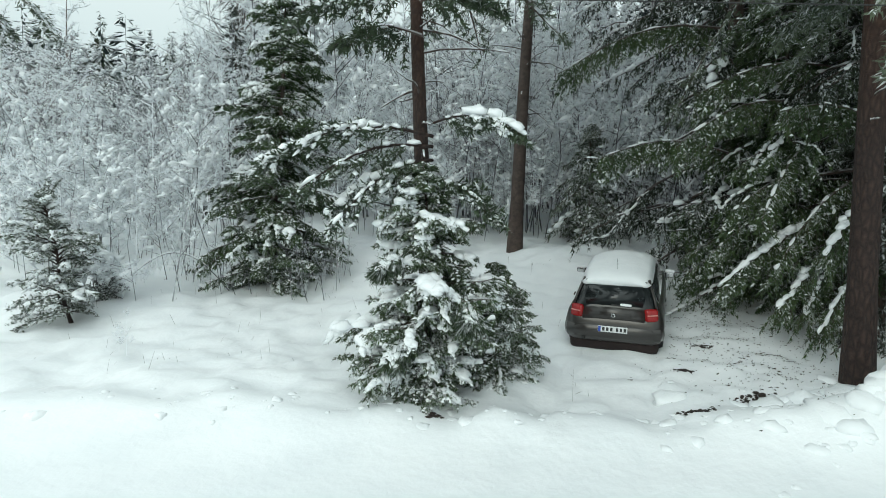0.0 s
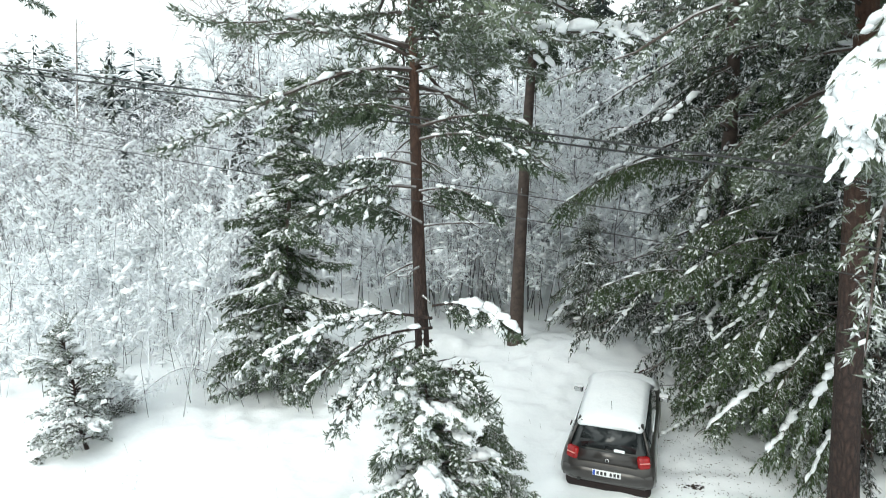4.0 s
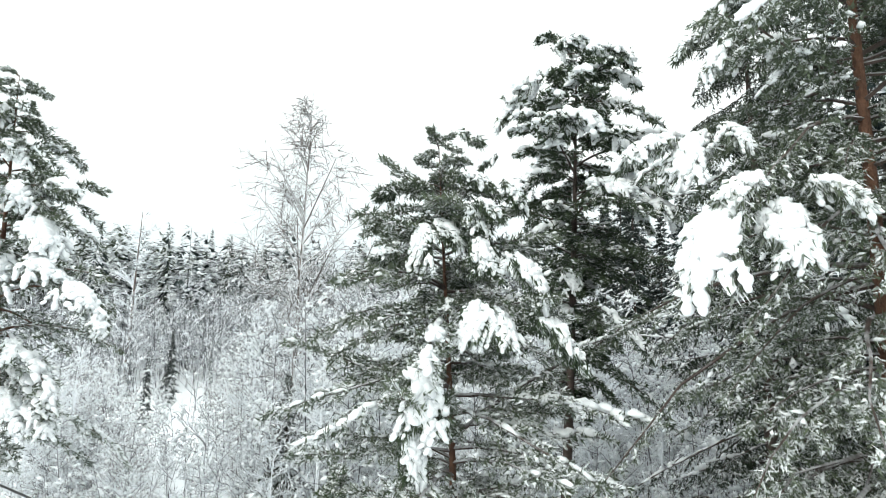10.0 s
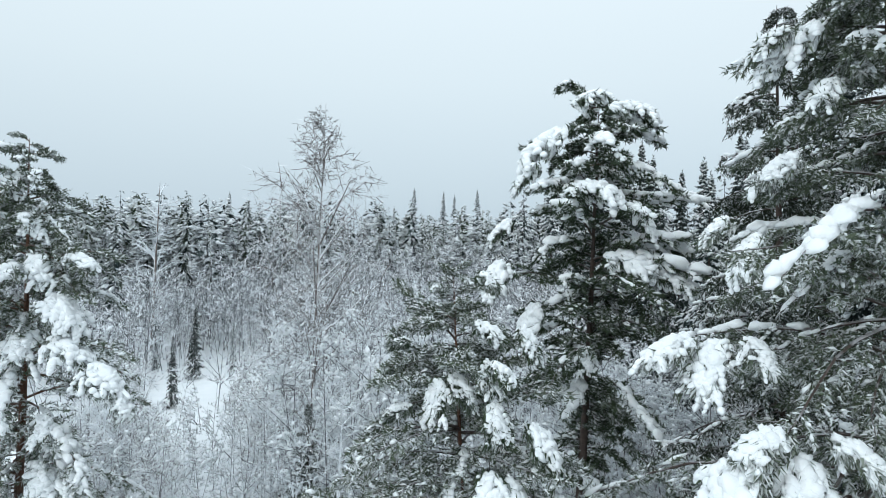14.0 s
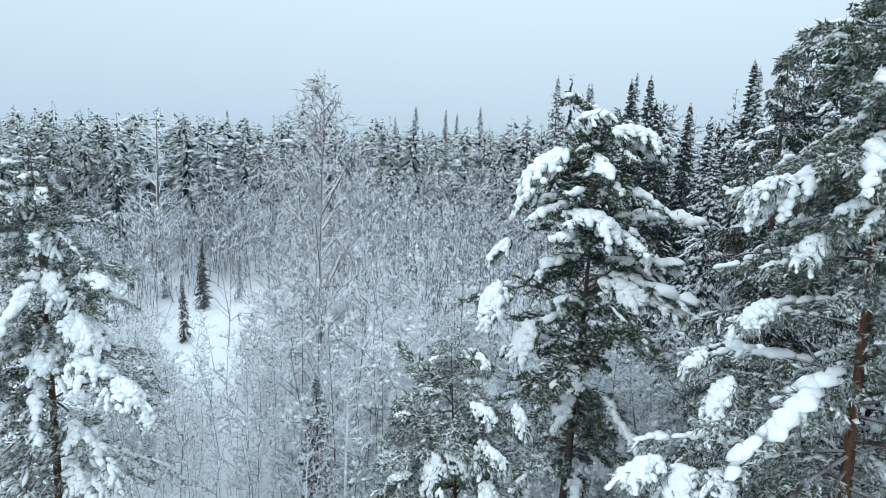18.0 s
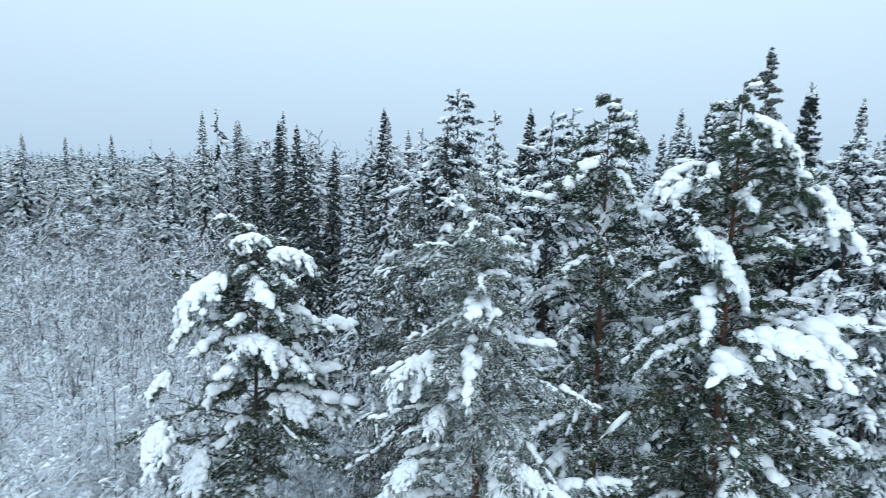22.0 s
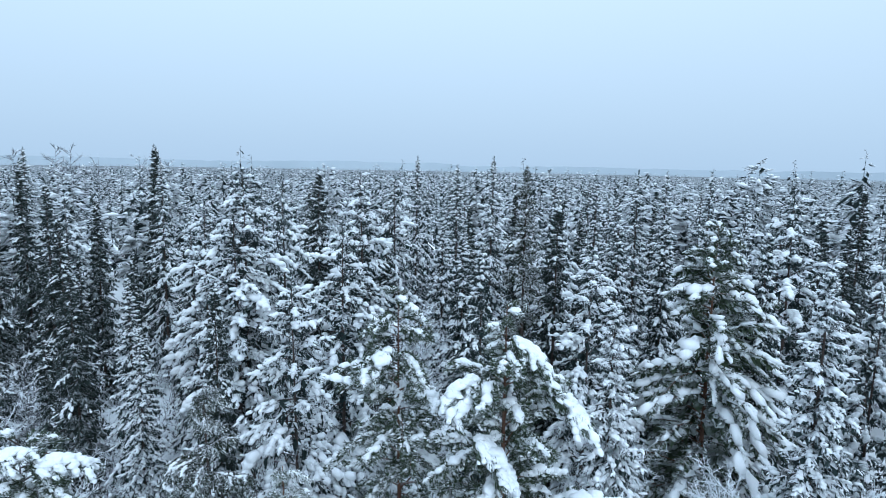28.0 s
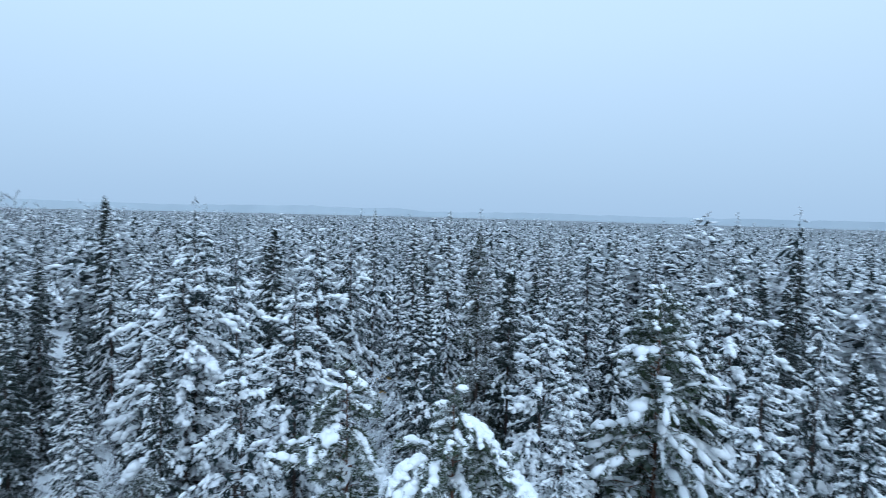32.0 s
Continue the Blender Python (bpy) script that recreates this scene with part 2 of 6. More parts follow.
def rods(a, b, ra, rb, sides=3):
    """Tapered open rods from a to b."""
    d = unit(b - a)
    u, v = frames_of(d)
    rings = []
    for p, r in ((a, ra), (b, rb)):
        for k in range(sides):
            ang = k * 2 * math.pi / sides
            rings.append(p + (u * math.cos(ang) + v * math.sin(ang)) * r[:, None])
    verts = np.stack(rings, 1).reshape(-1, 3)
    f = []
    for k in range(sides):
        j = (k + 1) % sides
        f += [[k, j, sides + j], [k, sides + j, sides + k]]
    return verts, (np.array(f)[None] + 2 * sides * np.arange(len(a))[:, None, None]).reshape(-1, 3)


def lumps(c, d, half, w, t):
    """Small rounded clots of snow round c, lying along d: eight faces each."""
    d = unit(d)
    side = unit(np.cross(d, np.array([[0.0, 0, 1]])) + 1e-5)
    up = np.cross(side, d)
    up = np.where(up[:, 2:3] < 0, -up, up)
    n = len(c)
    k = RNG.uniform(0.6, 1.4, (6, n, 1))
    sh = RNG.normal(0, 0.35, (4, n, 1))
    verts = np.stack([c - d * half[:, None] * k[0], c + side * w[:, None] * k[1] + d * half[:, None] * sh[0], c - side * w[:, None] * k[2] + d * half[:, None] * sh[1], c + up * t[:, None] * k[3] + d * half[:, None] * sh[2], c - up * t[:, None] * 0.5 * k[4] + d * half[:, None] * sh[3], c + d * half[:, None] * k[5]], 1).reshape(-1, 3)
    f = [[0, 3, 1], [0, 2, 3], [0, 1, 4], [0, 4, 2], [5, 1, 3], [5, 3, 2], [5, 4, 1], [5, 2, 4]]
    return verts, (np.array(f)[None] + 6 * np.arange(n)[:, None, None]).reshape(-1, 3)


def blades(a, b, r):
    """Flat needle sprigs, one face each, their upper side up."""
    d = b - a
    side = unit(np.cross(d, RNG.normal(0, 1, a.shape)) + 1e-6)
    up = np.cross(side, d)[:, 2:3]
    side = np.where(up < 0, -side, side) * r[:, None]
    verts = np.stack([a - side, a + side, b], 1).reshape(-1, 3)
    return verts, np.arange(3 * len(a)).reshape(-1, 3)


def sprays(a, b, w):
    """Flat fans of needles, four faces round a raised midrib."""
    d = b - a
    side = unit(np.cross(d, np.array([[0.0, 0, 1]])) + RNG.normal(0, 0.12, a.shape)) * w[:, None]
    dip = np.array([0, 0, -0.35]) * w[:, None]
    q1, q2 = RNG.uniform(0.35, 0.65, (len(a), 1)), RNG.uniform(0.35, 0.65, (len(a), 1))
    verts = np.stack([a, a + d * q1 - side + dip, a + d * 0.55, a + d * q2 + side + dip, b], 1).reshape(-1, 3)
    f = np.array([[0, 2, 1], [0, 3, 2], [1, 2, 4], [2, 3, 4]])
    return verts, (f[None] + 5 * np.arange(len(a))[:, None, None]).reshape(-1, 3)


def along(curves, rows, s):
    """Points at the fractions s (n x k) of chosen curves."""
    i = np.clip(s, 0, 1.06) * (curves.shape[1] - 1)
    i0 = np.clip(i.astype(int), 0, curves.shape[1] - 2)
    f = (i - i0)[..., None]
    r = np.asarray(rows)[:, None]
    return curves[r, i0] * (1 - f) + curves[r, i0 + 1] * f


def tube(points, radii, sides=8):
    """One tapered tube along a polyline."""
    p, r = np.asarray(points, float), np.asarray(radii, float)
    d = unit(np.gradient(p, axis=0))
    u, v = frames_of(d)
    ang = np.arange(sides) * 2 * math.pi / sides
    verts = (p[:, None] + (u[:, None] * np.cos(ang)[None, :, None] + v[:, None] * np.sin(ang)[None, :, None]) * r[:, None, None]).reshape(-1, 3)
    f = []
    for i in range(len(p) - 1):
        for k in range(sides):
            j = (k + 1) % sides
            a, b, c, e = i * sides + k, i * sides + j, (i + 1) * sides + j, (i + 1) * sides + k
            f += [[a, b, c], [a, c, e]]
    top = (len(p) - 1) * sides
    f += [[top, top + k, top + k + 1] for k in range(1, sides - 1)]
    return verts, np.array(f)


def ico(level):
    bm = bmesh.new()
    bmesh.ops.create_icosphere(bm, subdivisions=level, radius=1.0)
    v = np.array([x.co[:] for x in bm.verts])
    f = np.array([[y.index for y in x.verts] for x in bm.faces])
    bm.free()
    return v, f


ICO = {1: ico(1), 2: ico(2), 3: ico(3)}


def blobs(c, along, length, width, thick, level=2, rough=0.28):
    """Lumps of snow: lying along a direction, with a lumpy upper side and a flatter, sagging lower one."""
    v0, f0 = ICO[level]
    n = len(c)
    d = unit(along)
    side = unit(np.cross(d, np.array([[0.0, 0, 1]])) + 1e-6)
    up = np.cross(side, d)
    ph = RNG.uniform(0, 6.28, (n, 1, 3))
    q = v0[None] * np.ones((n, 1, 1))
    lump = np.sin(q[..., :1] * 4.1 + ph[..., :1]) * np.sin(q[..., 1:2] * 3.7 + ph[..., 1:2]) + 0.6 * np.sin(q[..., 2:3] * 5.3 + q[..., :1] * 3.0 + ph[..., 2:3])
    q = q * (1 + rough * lump)
    z = np.where(q[..., 2] < 0, q[..., 2] * 0.55, q[..., 2])
    w = c[:, None] + d[:, None] * (q[..., 0] * length[:, None])[..., None] + side[:, None] * (q[..., 1] * width[:, None])[..., None] + up[:, None] * (z * thick[:, None])[..., None]
    return w.reshape(-1, 3), (f0[None] + len(v0) * np.arange(n)[:, None, None]).reshape(-1, 3)


# ---- the lie of the land ----
def lattice(x, y, seed):
    """Smooth value noise for arrays, 0 to 1."""
    xi, yi = np.floor(x), np.floor(y)
    fx, fy = x - xi, y - yi
    fx, fy = fx * fx * (3 - 2 * fx), fy * fy * (3 - 2 * fy)

    def h(i, j):
        s = np.sin(i * 127.1 + j * 311.7 + seed * 74.7) * 43758.5453
        return s - np.floor(s)

    return (h(xi, yi) * (1 - fx) + h(xi + 1, yi) * fx) * (1 - fy) + (h(xi, yi + 1) * (1 - fx) + h(xi + 1, yi + 1) * fx) * fy


def land(x, y):
    x, y = np.asarray(x, float), np.asarray(y, float)
    z = np.interp(y, [8, 10.5, 12.9, 15.5, 19.3, 22], [-0.3, -0.15, 0.0, 0.4, 1.3, 1.6])
    w = 1 / (1 + np.exp((x - 22) / 12))
    z = z + 0.105 * np.clip(y - 22, 0, 90) * w + 0.03 * np.clip(y - 22, 0, 120) * (1 - w)
    far = np.hypot(x, y)
    z = z + 1.2 * (lattice(x / 30, y / 30, 3) - 0.5) * np.clip((far - 25) / 40, 0, 1)
    return z


def snow_top(x, y):
    x, y = np.asarray(x, float), np.asarray(y, float)
    z = land(x, y)
    near = np.clip(1.4 - np.hypot(x, y - 12) / 40, 0, 1)
    rough = np.clip((y - 8.6) / 1.5, 0.12, 1)
    z = z + near * rough * (0.22 * (lattice(x / 2.1, y / 2.1, 1) - 0.5) + 0.11 * (lattice(x / 0.7, y / 0.7, 2) - 0.5) + 0.13 * (lattice(x / 0.30, y / 0.30, 5) - 0.5))
    ridge = np.exp(-(((y - 9.4 - 0.05 * x) / 0.55) ** 2)) * (0.07 + 0.17 * lattice(x / 0.8, y / 0.8, 9) + 0.06 * lattice(x / 0.25, y / 0.25, 12))
    z = z + ridge * np.clip((14 - np.abs(x)) / 4, 0, 1)
    heap = np.exp(-(((x - 7.3) / 1.9) ** 2) - (((y - 9.8) / 1.0) ** 2))
    z = z + heap * (0.55 + 0.40 * lattice(x / 0.5, y / 0.5, 6) + 0.22 * lattice(x / 0.22, y / 0.22, 7))
    for dx in (-0.74, 0.74):
        s = (x - 2.75 - dx) * 0.968 - (y - 12.9) * -0.0 - 0.25 * (y - 12.9)
        z = z - 0.06 * np.exp(-((s / 0.16) ** 2)) * np.clip((13.5 - y) / 1.5, 0, 1) * np.clip((y - 7) / 2, 0, 1)
    return z


def axis_lines(centre, half, step, reach):
    inner = np.arange(-half, half + 1e-6, step)
    out, s = [half], step
    while out[-1] < reach:
        s *= 1.14
        out.append(out[-1] + s)
    out = np.array(out[1:])
    return centre + np.concatenate([-out[::-1], inner, out])


gx, gy = axis_lines(0, 11, 0.14, 2600), axis_lines(13, 8, 0.14, 2600)
GX, GY = np.meshgrid(gx, gy)
GZ = snow_top(GX, GY)
idx = np.arange(GX.size).reshape(GX.shape)
q0, q1, q2, q3 = idx[:-1, :-1].ravel(), idx[:-1, 1:].ravel(), idx[1:, 1:].ravel(), idx[1:, :-1].ravel()
ground = mesh_part("ground", (np.stack([GX.ravel(), GY.ravel(), GZ.ravel()], 1), np.concatenate([np.stack([q0, q1, q2], 1), np.stack([q0, q2, q3], 1)])), LAND_COVER, smooth=True)
tagged(ground, "uneven white snow over a forest clearing and road edge", "ground", kind="structure")


# ---- conifers ----
def trunk_line(base, top, bend, n=14):
    t = np.linspace(0, 1, n)[:, None]
    p = np.asarray(base)[None] * (1 - t) + np.asarray(top)[None] * t
    wob = np.stack([np.sin(t[:, 0] * 5 + bend * 9), np.cos(t[:, 0] * 4 + bend * 5), 0 * t[:, 0]], 1) * 0.12 * bend * np.sin(t * math.pi)
    return p + wob


def at_height(line, frac):
    i = np.clip(frac, 0, 1) * (len(line) - 1)
    k = np.minimum(i.astype(int), len(line) - 2)
    f = (i - k)[:, None]
    return line[k] * (1 - f) + line[k + 1] * f


def limb_curves(root, azim, length, rise, droop, n=7):
    """Limbs as curves: they leave at the angle rise and bend down by droop over their length."""
    s = np.linspace(0, 1, n)[None, :, None]
    out = np.stack([np.cos(azim), np.sin(azim), 0 * azim], 1)[:, None]
    up = np.array([0.0, 0, 1])[None, None]
    L = length[:, None, None]
    bow = RNG.normal(0, 0.16, (len(azim), 1, 1)) * np.cross(out, up)
    return root[:, None] + L * (out * s + up * (np.tan(rise)[:, None, None] * s - droop[:, None, None] * s**2) + bow * s**2 + RNG.normal(0, 0.018, (len(azim), n, 3)) * np.minimum(s, 0.8))


def snow_loads(curves, length, rows, S, E, W, T, twigs, snow_size, level, load_level):
    """Deep snow on chosen limbs: a lumpy ridge along the limb and rounded fingers that follow its twigs down."""
    h = len(rows)
    near = level > 1
    L = np.minimum(length[rows], 3.0)
    girth = (0.045 + (0.036 if near else 0.048) * L) * RNG.uniform(0.55, 1.35, h) * snow_size
    m = 12 if near else 4
    s = np.linspace(0.36, 1.0, m)[None] + RNG.normal(0, 0.02, (h, m))
    r = girth[:, None] * np.interp(s, [0.3, 0.55, 0.85, 1.05], [0.5, 1.0, 1.0, 0.6]) * RNG.uniform(0.65, 1.25, (h, m))
    c = along(curves, rows, s)
    d = np.gradient(c, axis=1)
    r = r * (1 - (0.5 if near else 0.0) * (np.abs(d[..., 2]) / np.maximum(np.linalg.norm(d, axis=2), 1e-6)) ** 2)
    c = c + RNG.normal(0, 0.42 if near else 0.3, c.shape) * np.array([1, 1, 0.4]) * r[..., None] + np.array([0, 0, 0.4]) * r[..., None]
    d, r = d.reshape(-1, 3), r.ravel()
    out = [blobs(c.reshape(-1, 3), d, np.maximum(r * 1.3, 0.62 * np.linalg.norm(d, axis=1)), r * 1.05, r * 0.78, load_level if near else 1, 0.22)]
    nf = min(twigs - int(twigs * 0.3), 12 if near else 5)
    pick = (RNG.integers(int(twigs * 0.3), twigs, (h, nf)) + rows[:, None] * twigs).ravel()
    owner = np.repeat(np.arange(h), nf)
    ok = W[pick, 2] > (-0.72 if near else -0.85)
    pick, owner = pick[ok], owner[ok]
    if len(pick):
        u = np.array([0.3, 0.65, 1.0] if near else [0.45, 0.9])
        reach = RNG.uniform(0.5, 1.0, (len(pick), 1, 1))
        c = S[pick][:, None] + (E - S)[pick][:, None] * (u[None, :, None] * reach) - np.array([0, 0, 0.22])[None, None] * (T[pick][:, None] * u[None] ** 2)[..., None]
        r = (girth[owner] * RNG.uniform(0.45, 0.95, len(pick)))[:, None] * np.interp(u, [0.3, 0.65, 1.0], [0.95, 0.85, 0.6])[None] * RNG.uniform(0.8, 1.2, (len(pick), len(u)))
        r = np.minimum(r, 0.06 + 0.22 * T[pick][:, None]) * (1 - (0.4 if near else 0.0) * W[pick, 2:3] ** 2)
        c = c + np.array([0, 0, 0.35]) * r[..., None]
        d = np.repeat(W[pick] - np.array([0, 0, 0.2]), len(u), 0)
        long = np.maximum(r * 1.4, (0.21 if near else 0.26) * reach[:, :, 0] * T[pick][:, None]).ravel()
        r = r.ravel()
        out.append(blobs(c.reshape(-1, 3), d, long, r, r * 0.75, 1, 0.25))
    return out


def foliage(tree, curves, length, kind, twigs, tufts, size, snow, snow_size, level, needles, bark, hang, limb_r=1.0, extra=(), crown="crown", rods_on=True, pads=0.15, limb_snow=1.0, crest=0.0, load_level=2):
    """Needle crown, branch work and lying snow along limb curves, as three parts of the tree."""
    pine = kind == "pine"
    n, m = curves.shape[:2]
    thick = (0.012 + 0.009 * length) * limb_r
    limb_parts, snow_parts = list(extra), []
    for k in range(m - 1):
        t0, t1 = 1 - 0.85 * k / (m - 1), 1 - 0.85 * (k + 1) / (m - 1)
        limb_parts.append(rods(curves[:, k], curves[:, k + 1], thick * t0, thick * t1, 4 if level > 1 else 3))
    k = twigs
    s = (np.arange(k)[None] + RNG.uniform(0, 1, (n, k))) / k
    s = (0.13 + 0.87 * s) if pine else (0.06 + 0.94 * s)
    i = s * (m - 1)
    i0 = np.minimum(i.astype(int), m - 2)
    f = (i - i0)[..., None]
    rows = np.arange(n)[:, None]
    start = curves[rows, i0] * (1 - f) + curves[rows, i0 + 1] * f
    fwd = unit(curves[rows, i0 + 1] - curves[rows, i0])
    side = unit(np.cross(fwd, np.array([0.0, 0, 1])))
    sgn = np.where(np.arange(k) % 2 == 0, 1.0, -1.0)[None, :, None] * RNG.uniform(0.3, 1.1, (n, k, 1))
    sag = RNG.uniform(hang[0], hang[1], (n, k, 1))
    way = unit(fwd * 0.8 + side * sgn - np.array([0.0, 0, 1]) * sag)
    small = np.clip(length / 1.1, 0.38 if pine else 0.55 if level > 1 else 0.22, 1.0)
    tl = (0.18 * small[:, None] + 0.30 * length[:, None] * (1.08 - s) * (0.80 if pine else 0.70)) * RNG.uniform(0.6, 1.25, (n, k))
    if hang[1] > 2.5:
        tl = RNG.uniform(0.18, 0.75, (n, k)) * np.minimum(1.0, 0.45 + 0.3 * length)[:, None]
    tl = np.minimum(tl, 1.1 if level == 1 or pine else 0.8)
    end = start + way * tl[..., None]
    S, E, W, T = start.reshape(-1, 3), end.reshape(-1, 3), way.reshape(-1, 3), tl.ravel()
    if rods_on:
        limb_parts.append(rods(S, E, np.full(len(S), 0.007 * size), np.full(len(S), 0.003), 3))
    tagged(mesh_part("branch_work", joined(limb_parts), bark, tree), kind="stuff")
    g = int(tufts * (2.1 if level > 1 else 2))
    pos = RNG.uniform(0.05, 1.0, (len(S), g)) if not pine else 1 - 0.85 * RNG.uniform(0, 1, (len(S), g)) ** 1.3
    a = (S[:, None] + (E - S)[:, None] * pos[..., None]).reshape(-1, 3)
    spread = RNG.normal(0, 1, (len(a), 3))
    a = a + RNG.normal(0, 0.022 * size, a.shape)
    if pine:
        d = unit(np.repeat(W, g, 0) * 0.8 + spread * 0.6 + np.array([0, 0, 0.1]))
    else:
        d = unit(np.repeat(W, g, 0) * 0.7 + spread * 0.55 + np.array([0, 0, -0.3]))
    slim = np.repeat(np.repeat(small, k), g)
    ln = RNG.uniform(0.08, 0.19, len(a)) * size * slim
    rad = RNG.uniform(0.013, 0.027, len(a)) * size * (0.4 + 0.6 * slim)
    leafy = [blades(a, a + d * ln[:, None], rad)]
    if level == 1:
        leafy.append(sprays(S, S + (E - S) * 1.1, T * RNG.uniform(0.16, 0.30, len(T))))
        leafy.append(sprays(S, S + (E - S) * 0.5 - np.array([0, 0, 0.75]) * T[:, None], T * RNG.uniform(0.16, 0.30, len(T))))
    if n > 20 and level == 1:
        ci = np.repeat(np.arange(n), 4)
        q = RNG.uniform(0.05, 0.6, (len(ci), 1))
        ca = curves[ci, 0] * (1 - q) + curves[ci, -1] * q
        cd = unit(unit(curves[ci, 1] - curves[ci, 0]) + RNG.normal(0, 0.5, (len(ci), 3)) + np.array([0, 0, -0.7]))
        cl = np.clip(0.25 * length[ci], 0.12, 0.65) * RNG.uniform(0.6, 1.2, len(ci))
        leafy.append(spikes(ca, ca + cd * cl[:, None], 0.17 * cl))
    tagged(mesh_part(crown, joined(leafy), needles, tree), kind="stuff")
    # snow: clots on the twigs and along the limbs
    height_rel = np.repeat(np.arange(n) / n, twigs)
    for _ in range(2 if level > 1 else 1):
        patch = lattice((S[:, 0] + 0.6 * S[:, 1]) / 0.55 + 40, (S[:, 2] - 0.4 * S[:, 1]) / 0.45 + 40, 17) ** 2 * 2.6
        cnt = RNG.uniform(0, 1, len(S)) < np.minimum(0.97, 0.42 * snow * patch * (0.65 + 0.7 * height_rel))
        q = RNG.uniform(0.15, 1.05, (len(S), 1)) if level > 1 else RNG.uniform(0.4, 0.9, (len(S), 1))
        wd = (0.020 + 0.055 * np.minimum(T, 0.7) * RNG.uniform(0.3, 1.3, len(T))) * snow_size
        half = np.minimum(T * RNG.uniform(0.12, 0.34, len(T)) * (1.0 if level > 1 else 1.5), 1.5 * wd) + wd * 0.5
        c = S + (E - S) * q + np.array([0, 0, 1.0]) * (0.010 * size + 0.3 * wd)[:, None]
        snow_parts.append(lumps(c[cnt], (W * np.array([1, 1, 0.4]) + RNG.normal(0, 0.3, W.shape))[cnt], half[cnt], wd[cnt], (wd * RNG.uniform(0.5, 0.9, len(T)))[cnt]))
    for k in range(1, m - 1):
        li = RNG.uniform(0, 1, n) < min(0.95, limb_snow * (0.2 + 0.25 * snow))
        if li.any():
            wd = (0.022 + 0.020 * np.minimum(length, 3.0) * RNG.uniform(0.3, 1.3, n))[li] * snow_size
            d = (curves[:, k + 1] - curves[:, k])[li]
            c = curves[li, k] + d * RNG.uniform(0, 1, (len(d), 1)) + np.array([0, 0, 1.0]) * (0.4 * wd)[:, None]
            long = np.linalg.norm(d, axis=1) * RNG.uniform(0.15, 0.45, len(d))
            snow_parts.append(blobs(c, d, long, wd, wd * 0.75, 1, 0.25))
    heavy = np.nonzero((RNG.uniform(0, 1, n) < pads * (0.6 + 0.8 * np.arange(n) / n) + crest * np.clip(np.arange(n) / n * 3 - 1.2, 0, 1)) & (length > 0.35))[0]
    if len(heavy):
        snow_parts += snow_loads(curves, length, heavy, S, E, W, T, twigs, snow_size, level, load_level)
    tagged(mesh_part("snow_load", joined(snow_parts), SNOW_LOAD, tree, smooth=True), kind="stuff")


